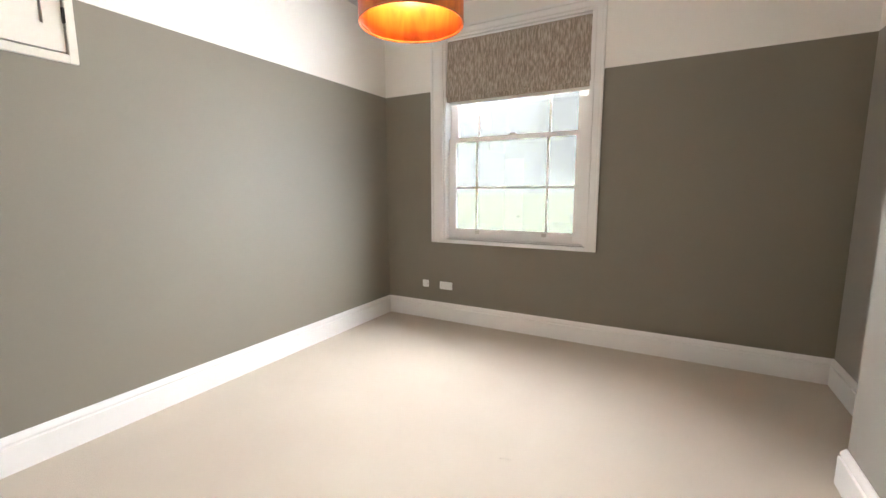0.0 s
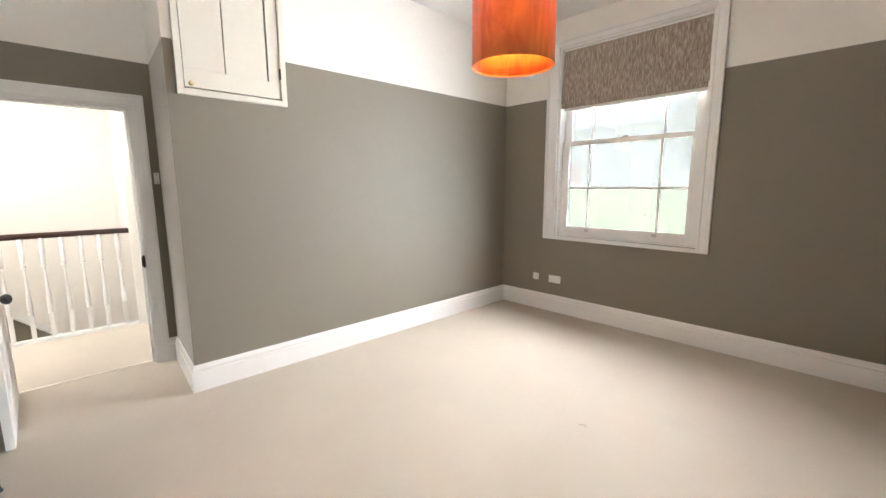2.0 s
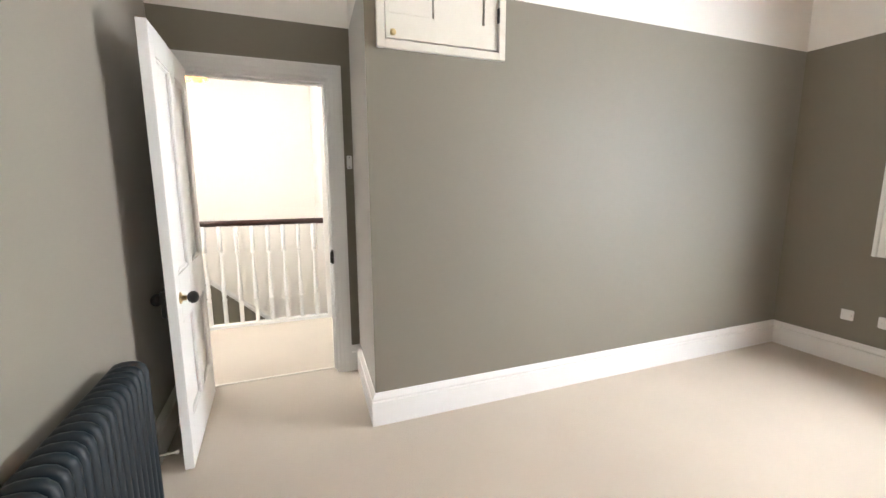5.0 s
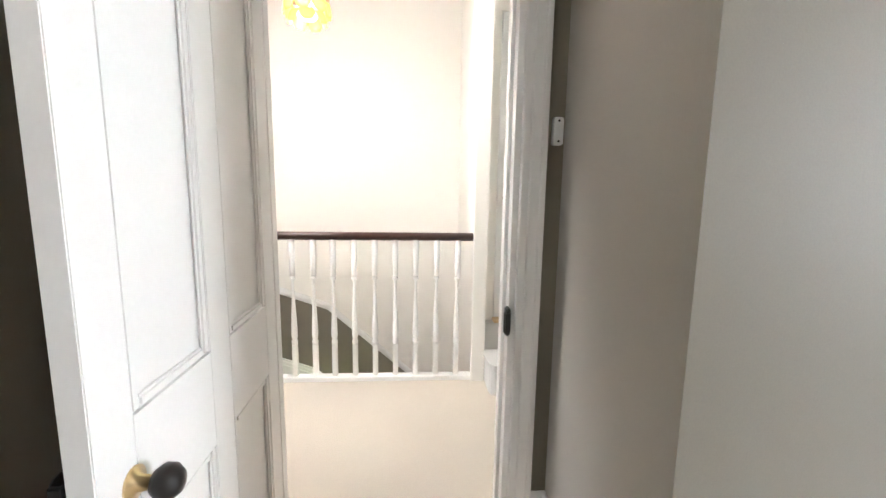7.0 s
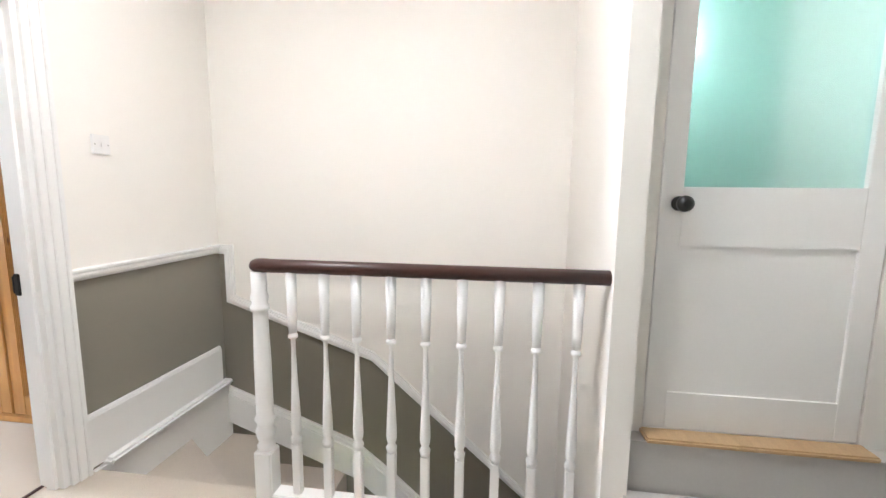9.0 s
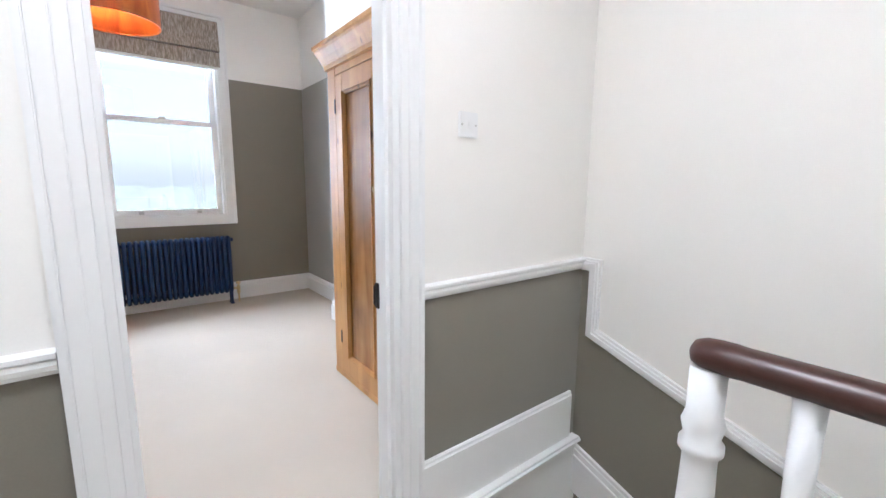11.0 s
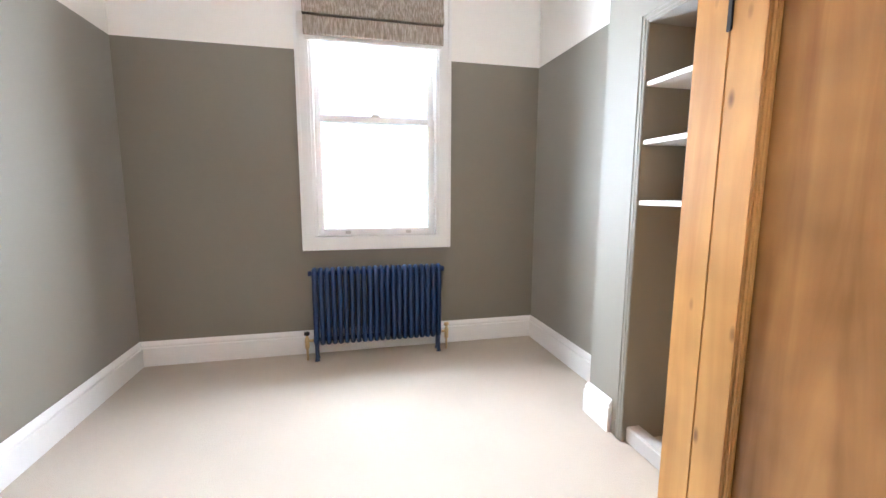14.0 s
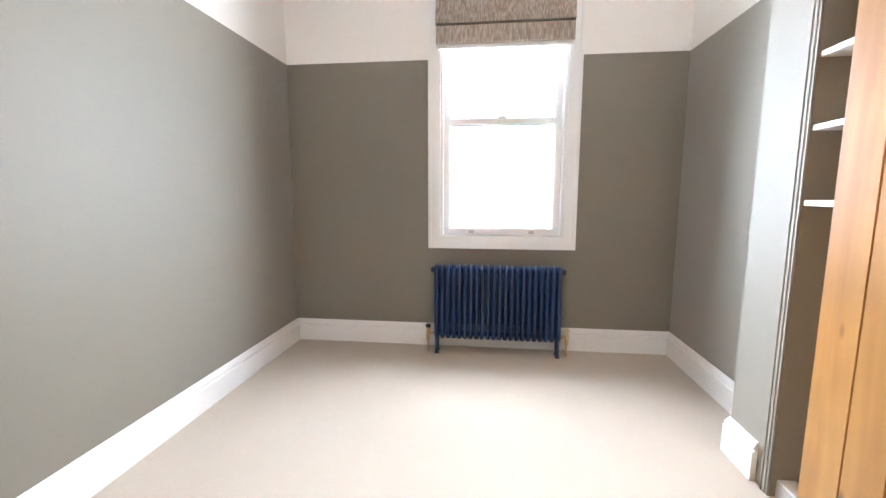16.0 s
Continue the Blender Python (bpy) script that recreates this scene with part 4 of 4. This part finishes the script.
plate("wall_socket", 0.462, AYN, 0.374, 0.075, 0.078, "S", "white square aerial outlet above the skirting", "outlet")
plate("wall_socket", 0.708, AYN, 0.372, 0.148, 0.082, "S", "white double power socket above the skirting", "socket", 2)
plate("light_switch", -2.318, LYS, 1.478, 0.088, 0.088, "N", "white square light switch on the landing wall", "switch")


def narrow_switch():
    """Deep narrow surface switch beside the doorway."""
    root = thing("light_switch", "narrow white surface switch box beside the doorframe", "switch", at=(ADX, 0.186, 1.487))
    bm = bmesh.new()
    box(bm, 0, 0.030, -0.016, 0.016, -0.044, 0.044, 0, 0.004)
    part("case", bm, PLASTIC, root)
    bm = bmesh.new()
    box(bm, 0.029, 0.036, -0.007, 0.007, -0.014, 0.014, 0, 0.003)
    part("rocker", bm, PLASTIC, root)
    for z in (-0.032, 0.032):
        bm = bmesh.new()
        lathe(bm, [(0.004, 0), (0.003, 0.0015)], (0.030, 0, z), Matrix.Rotation(radians(90), 4, "Y"), 8)
        part("screw", bm, BLACK, root)


narrow_switch()

bm = bmesh.new()
lathe(bm, [(0.012, 0), (0.012, 0.004), (0.005, 0.008), (0.005, 0.075), (0.010, 0.078), (0.010, 0.092)], (-0.02, AYS + 0.02, 0.075), Matrix.Rotation(radians(-90), 4, "X"), 12)
single("door_stop", bm, CREAM, "cream doorstop peg on the skirting behind the door", "doorstop")
bm = bmesh.new()
lathe(bm, [(0.008, 0), (0.006, 0.004)], (1.136, AYN - 0.0065, 0.172), Matrix.Rotation(radians(90), 4, "X"), 10)
single("cable_stub", bm, BLACK, "black cable stub on the skirting board", "cable")


def fluff(x, y, size, turn):
    """A tuft of pulled carpet pile."""
    bm = bmesh.new()
    rnd = random.Random(int(x * 1000))
    for k in range(9):
        a = turn + rnd.uniform(-0.6, 0.6)
        ox, oy = rnd.uniform(-size, size) * 0.5, rnd.uniform(-size, size) * 0.3
        tube(bm, [(x + ox, y + oy, 0.002), (x + ox + size * 0.3 * math.cos(a), y + oy + size * 0.3 * math.sin(a), rnd.uniform(0.003, 0.006)), (x + ox + size * 0.6 * math.cos(a), y + oy + size * 0.6 * math.sin(a), 0.003)], 0.001, steps=5)
    single("carpet_tuft", bm, CARPET, "loose tuft pulled from the beige carpet", "carpet tuft", "loose carpet tufts")


fluff(2.057, 1.725, 0.04, 0.3)
fluff(2.755, 2.336, 0.02, 1.0)


# ---------- second bedroom ----------
def build_wardrobe():
    """Tall two-door pine wardrobe with a flared cornice, filling the space beside the doorway."""
    xf, y0 = -2.42, -3.532
    root = thing("wardrobe", "tall waxed pine wardrobe, both doors closed, one panel chipped", "wardrobe", at=(xf, y0, 0))
    w, d, h = 1.285, 0.55, 2.0
    for a, b in ((0, 0.02), (w - 0.02, w)):
        bm = bmesh.new()
        box(bm, -d, -0.030, a, b, 0.0, h)
        part("side_panel", bm, PINE, root)
    bm = bmesh.new()
    box(bm, -d, -0.030, 0.02, w - 0.02, h - 0.02, h), box(bm, -d, -d + 0.012, 0.02, w - 0.02, 0.02, h - 0.02), box(bm, -d, -0.03, 0.02, w - 0.02, 0.05, 0.07)
    part("carcass", bm, PINE, root)
    for a, b in ((0.0, 0.112), (w - 0.112, w)):
        bm = bmesh.new()
        box(bm, -0.03, 0, a, b, 0.0, h, 0, 0.004)
        part("front_stile", bm, PINE, root)
    bm = bmesh.new()
    box(bm, -0.03, -0.001, 0.112, w - 0.112, 1.915, h)
    part("top_rail", bm, PINE, root)
    bm = bmesh.new()
    box(bm, -0.03, -0.001, 0.112, w - 0.112, 0.0, 0.045)
    box(bm, -0.02, 0.004, 0.0, w, 0.0, 0.040, 0, 0.004)
    part("plinth", bm, PINE, root)
    z0, z1, mid = 0.050, 1.908, 0.645
    for a, b, la, lb, mat, lab in ((0.115, mid - 0.001, 0.095, 0.078, PANEL, "dark polished pine panel"), (mid + 0.001, w - 0.115, 0.078, 0.095, WORN, "dark pine panel with pale chipped patches")):
        bm = bmesh.new()
        box(bm, -0.024, 0.003, a, a + la, z0, z1, 0, 0.003), box(bm, -0.024, 0.003, b - lb, b, z0, z1, 0, 0.003)
        pa, pb, pz0, pz1 = a + la, b - lb, z0 + 0.105, z1 - 0.095
        box(bm, -0.024, 0.003, pa, pb, z0, pz0), box(bm, -0.024, 0.003, pa, pb, pz1, z1)
        door = part("door", bm, PINE, root)
        bm = bmesh.new()
        box(bm, -0.020, -0.012, pa, pb, pz0, pz1)
        part("panel", bm, mat, door, lab)
        bm = bmesh.new()
        for k, out, wd in ((0.0, 0.010, 0.010), (0.010, 0.004, 0.014)):
            c0, c1, e0, e1 = pa + k, pb - k, pz0 + k, pz1 - k
            for c, e, f, g in ((c0, c0 + wd, e0, e1), (c1 - wd, c1, e0, e1), (c0 + wd, c1 - wd, e0, e0 + wd), (c0 + wd, c1 - wd, e1 - wd, e1)):
                box(bm, -0.012, out, c, e, f, g, 0, 0.004)
        part("moulding", bm, PINE, door)
        hy = 0.112 if a < 0.3 else w - 0.112
        for z in (0.28, 1.735):
            bm = bmesh.new()
            box(bm, 0.0, 0.007, hy - 0.007, hy + 0.008, z - 0.042, z + 0.042, 0, 0.002)
            part("hinge", bm, BLACK, door, "black hinge")
    bm = bmesh.new()
    tube(bm, [(0.003, mid - 0.006, z0 + 0.004), (0.003, mid - 0.006, z1 - 0.004)], 0.007, steps=10)
    part("meeting_bead", bm, PINE, door)
    bm = bmesh.new()
    lathe(bm, [(0.014, 0.0), (0.014, 0.003), (0.007, 0.006), (0.007, 0.018), (0.015, 0.024), (0.020, 0.035), (0.016, 0.047), (0.004, 0.052)], (0.003, mid + 0.018, 1.246), Matrix.Rotation(radians(90), 4, "Y"), 18)
    part("knob", bm, BRASS, door, "small round brass knob")
    bm = bmesh.new()
    prof = [(0.0, 1.955), (0.014, 1.960), (0.016, 1.985), (0.024, 1.995), (0.036, 2.025), (0.056, 2.060), (0.060, 2.075), (0.068, 2.080), (0.068, 2.100), (0.0, 2.100)]
    sweep(bm, prof, [(0, w, 0), (0, 0, 0), (-d, 0, 0)])
    box(bm, -d, -0.002, 0.002, w - 0.002, 2.075, 2.095)
    part("cornice", bm, PINE, root, "flared pine cornice")


build_wardrobe()


def build_alcove():
    """Shelved recess beside the wardrobe."""
    y0, y1, top, back = -4.27, -3.42, 2.07, -3.30
    root = tagged(new("alcove"), "shelved grey recess with a painted surround", "alcove", "", "structure")
    bm = bmesh.new()
    box(bm, back, BXP - 0.1, y0 - 0.05, y0, 0, top + 0.05), box(bm, back, BXP - 0.1, y1, y1 + 0.05, 0, top + 0.05)
    box(bm, back - 0.05, back, y0 - 0.05, y1 + 0.05, 0, top + 0.05), box(bm, back, BXP - 0.1, y0, y1, top, top + 0.05)
    part("recess_lining", bm, GREY, root)
    bm = bmesh.new()
    casing(bm, BXP, 1, y0, y1, 0.0, top, 0.045, 0.012, "x")
    part("surround", bm, GREY, root, "grey painted moulded surround")
    bm = bmesh.new()
    box(bm, BXP - 0.10, BXP - 0.02, y0, y1, 0, 0.085, 0, 0.006)
    part("sill_board", bm, STEPGREY, root, "pale grey board across the foot")
    for z in (1.812, 1.546, 1.262):
        bm = bmesh.new()
        box(bm, back, BXP - 0.004, y0, y1, z - 0.022, z, 0, 0.002)
        part("shelf", bm, GLOSS, root, "white painted shelf")


build_alcove()


# ---------- outdoors ----------
def ground_height(x, y):
    t = min(max((y - 8) / 26, 0), 1)
    u = min(max((-y - 30) / 300, 0), 1)
    return -3.2 + 4.2 * t * t * (3 - 2 * t) - 14 * u * u * (3 - 2 * u)


def build_outdoors():
    bm = bmesh.new()
    xs = [-2500, -600, -200, -90, -50, -30, -20, -12, -6, 0, 6, 12, 20, 30, 50, 90, 200, 600, 2500]
    ys = [-2500, -900, -400, -330, -250, -180, -120, -80, -50, -30, -20, -10, -5, 4, 8, 11, 14, 17, 20, 23, 26, 29, 32, 35, 45, 70, 120, 300, 900, 2500]
    grid = [[bm.verts.new((x, y, ground_height(x, y))) for y in ys] for x in xs]
    for i in range(len(xs) - 1):
        for j in range(len(ys) - 1):
            bm.faces.new((grid[i][j], grid[i + 1][j], grid[i + 1][j + 1], grid[i][j + 1])).smooth = True
    setting("ground", bm, [LAWN], "lawn and fields around the house")


build_outdoors()


def far_house():
    """White rendered house across the lawn."""
    x0, x1, y0, y1 = -26.0, 4.5, 40.0, 48.0
    g = ground_height(0, y0) - 0.1
    root = thing("house", "white rendered house with a slate roof across the lawn", "house", at=(0, y0, g))
    h = 6.2
    bm = bmesh.new()
    box(bm, x0, x1, 0, y1 - y0, 0, h)
    part("wall", bm, RENDERW, root)
    bm = bmesh.new()
    prism(bm, [(-0.5, h - 0.1), (y1 - y0 + 0.5, h - 0.1), ((y1 - y0) / 2, h + 3.2)], "x", x0 - 0.4, x1 + 0.4)
    part("roof", bm, SLATE, root)
    for wx in (-24.0, -15.3, -8.9, -2.5):
        for wz in (1.9,):
            bm = bmesh.new()
            for a, b, c, e in ((-0.5, 0.5, -0.06, 0.0), (-0.5, 0.5, 1.5, 1.56), (-0.5, 0.5, 0.72, 0.78), (-0.5, -0.44, 0, 1.5), (0.44, 0.5, 0, 1.5), (-0.03, 0.03, 0, 1.5)):
                box(bm, wx + a, wx + b, -0.06, 0.0, wz + c, wz + e)
            wdw = part("window", bm, GLOSS, root)
            bm = bmesh.new()
            box(bm, wx - 0.44, wx + 0.44, -0.03, -0.004, wz, wz + 1.5)
            part("pane", bm, DARKGLASS, wdw)
    bm = bmesh.new()
    box(bm, -19.8, -18.8, -0.08, -0.004, 0.75, 2.75, 0, 0.02)
    part("door", bm, ORANGE, root, "orange-red painted door")


far_house()


def tree(name, x, y, height, spread, seed, label, leaves=2600):
    rnd = random.Random(seed)
    g = ground_height(x, y)
    root = thing(name, label, "tree", at=(x, y, g))
    bm = bmesh.new()
    lathe(bm, [(0.035 * height, -0.3), (0.028 * height, 0.3), (0.02 * height, height * 0.35), (0.012 * height, height * 0.7)], steps=10)
    tips = []
    for k in range(11):
        a, up = rnd.uniform(0, 6.28), rnd.uniform(0.28, 0.65) * height
        out, rise = rnd.uniform(0.45, 0.9) * spread, rnd.uniform(0.1, 0.35) * height
        mid = (0.5 * out * math.cos(a), 0.5 * out * math.sin(a), up + 0.6 * rise)
        tip = (out * math.cos(a), out * math.sin(a), up + rise)
        tube(bm, [(0, 0, up), mid, tip], 0.006 * height, steps=6)
        tips += [mid, tip]
    tips.append((0, 0, height * 0.8))
    part("trunk", bm, BARK, root)
    verts, faces = [], []
    for k in range(leaves):
        c = Vector(rnd.choice(tips)) + Vector([rnd.gauss(0, 0.2) for _ in range(3)]) * spread
        s = rnd.uniform(0.03, 0.065) * spread
        u, v = (Vector([rnd.gauss(0, 1) for _ in range(3)]).normalized() * s for _ in range(2))
        n = len(verts)
        verts += [c - u, c + v * 0.6, c + u, c - v * 0.6]
        faces.append((n, n + 1, n + 2, n + 3))
    me = bpy.data.meshes.new("crown")
    me.from_pydata([tuple(v) for v in verts], [], faces)
    me.materials.append(LEAF)
    shared("crown", me, root)


tree("tree", -2.0, 24.0, 8.5, 3.1, 3, "leafy green garden tree beside the lawn", 11000)
tree("tree", 7.5, 26.0, 8.0, 3.4, 5, "leafy green garden tree beside the lawn")
tree("garden_bush", -3.6, -16.0, 3.4, 1.6, 9, "rounded yellow-green bush in the garden", 1500)
for k in range(9):
    tree("tree", -60 + 14 * k + 4 * math.sin(3 * k), -105 - 9 * math.cos(2 * k), 7 + 2 * math.sin(5 * k), 5, 20 + k, "distant broadleaf tree beyond the garden", 500)


def washroom():
    """Unseen space added behind the glazed door: pale green walls and a glowing globe."""
    wall("wall_washroom_west", "x", LXW, LXW + 0.02, 0.20, LYN, 0.4, H, "pale green washroom wall", mats=(MINT,))
    bm = bmesh.new()
    box(bm, LXW, -2.22, 0.20, LYN, 0.38, 0.42)
    setting("floor_washroom", bm, [STEPGREY], "grey washroom floor")
    # Globe added to give the frosted glass its pale bright spot.
    x, y, z = -2.75, 0.46, 1.95
    root = thing("added_globe", "glowing white globe added behind the frosted glass", "lamp", at=(x, y, z))
    bm = bmesh.new()
    bmesh.ops.create_uvsphere(bm, u_segments=24, v_segments=14, radius=0.085)
    lathe(bm, [(0.03, 0.07), (0.03, 0.10), (0.008, 0.11), (0.008, H - z)], steps=14)
    part("globe", bm, GLOBE, root)


washroom()


def threshold(name, x0, x1, y0, y1, material, label):
    bm = bmesh.new()
    box(bm, x0, x1, y0, y1, -0.002, 0.006, 0, 0.002)
    setting(name, bm, [material], label)


threshold("trim_threshold_a", LXE + 0.030, LXE + 0.052, DA[0] + 0.026, DA[1] - 0.026, CREAM, "pale carpet bar in the doorway")
threshold("trim_threshold_b", DB[0] + 0.026, DB[1] - 0.026, BYN + 0.004, BYN + 0.020, MAHOGANY, "dark carpet bar in the doorway")
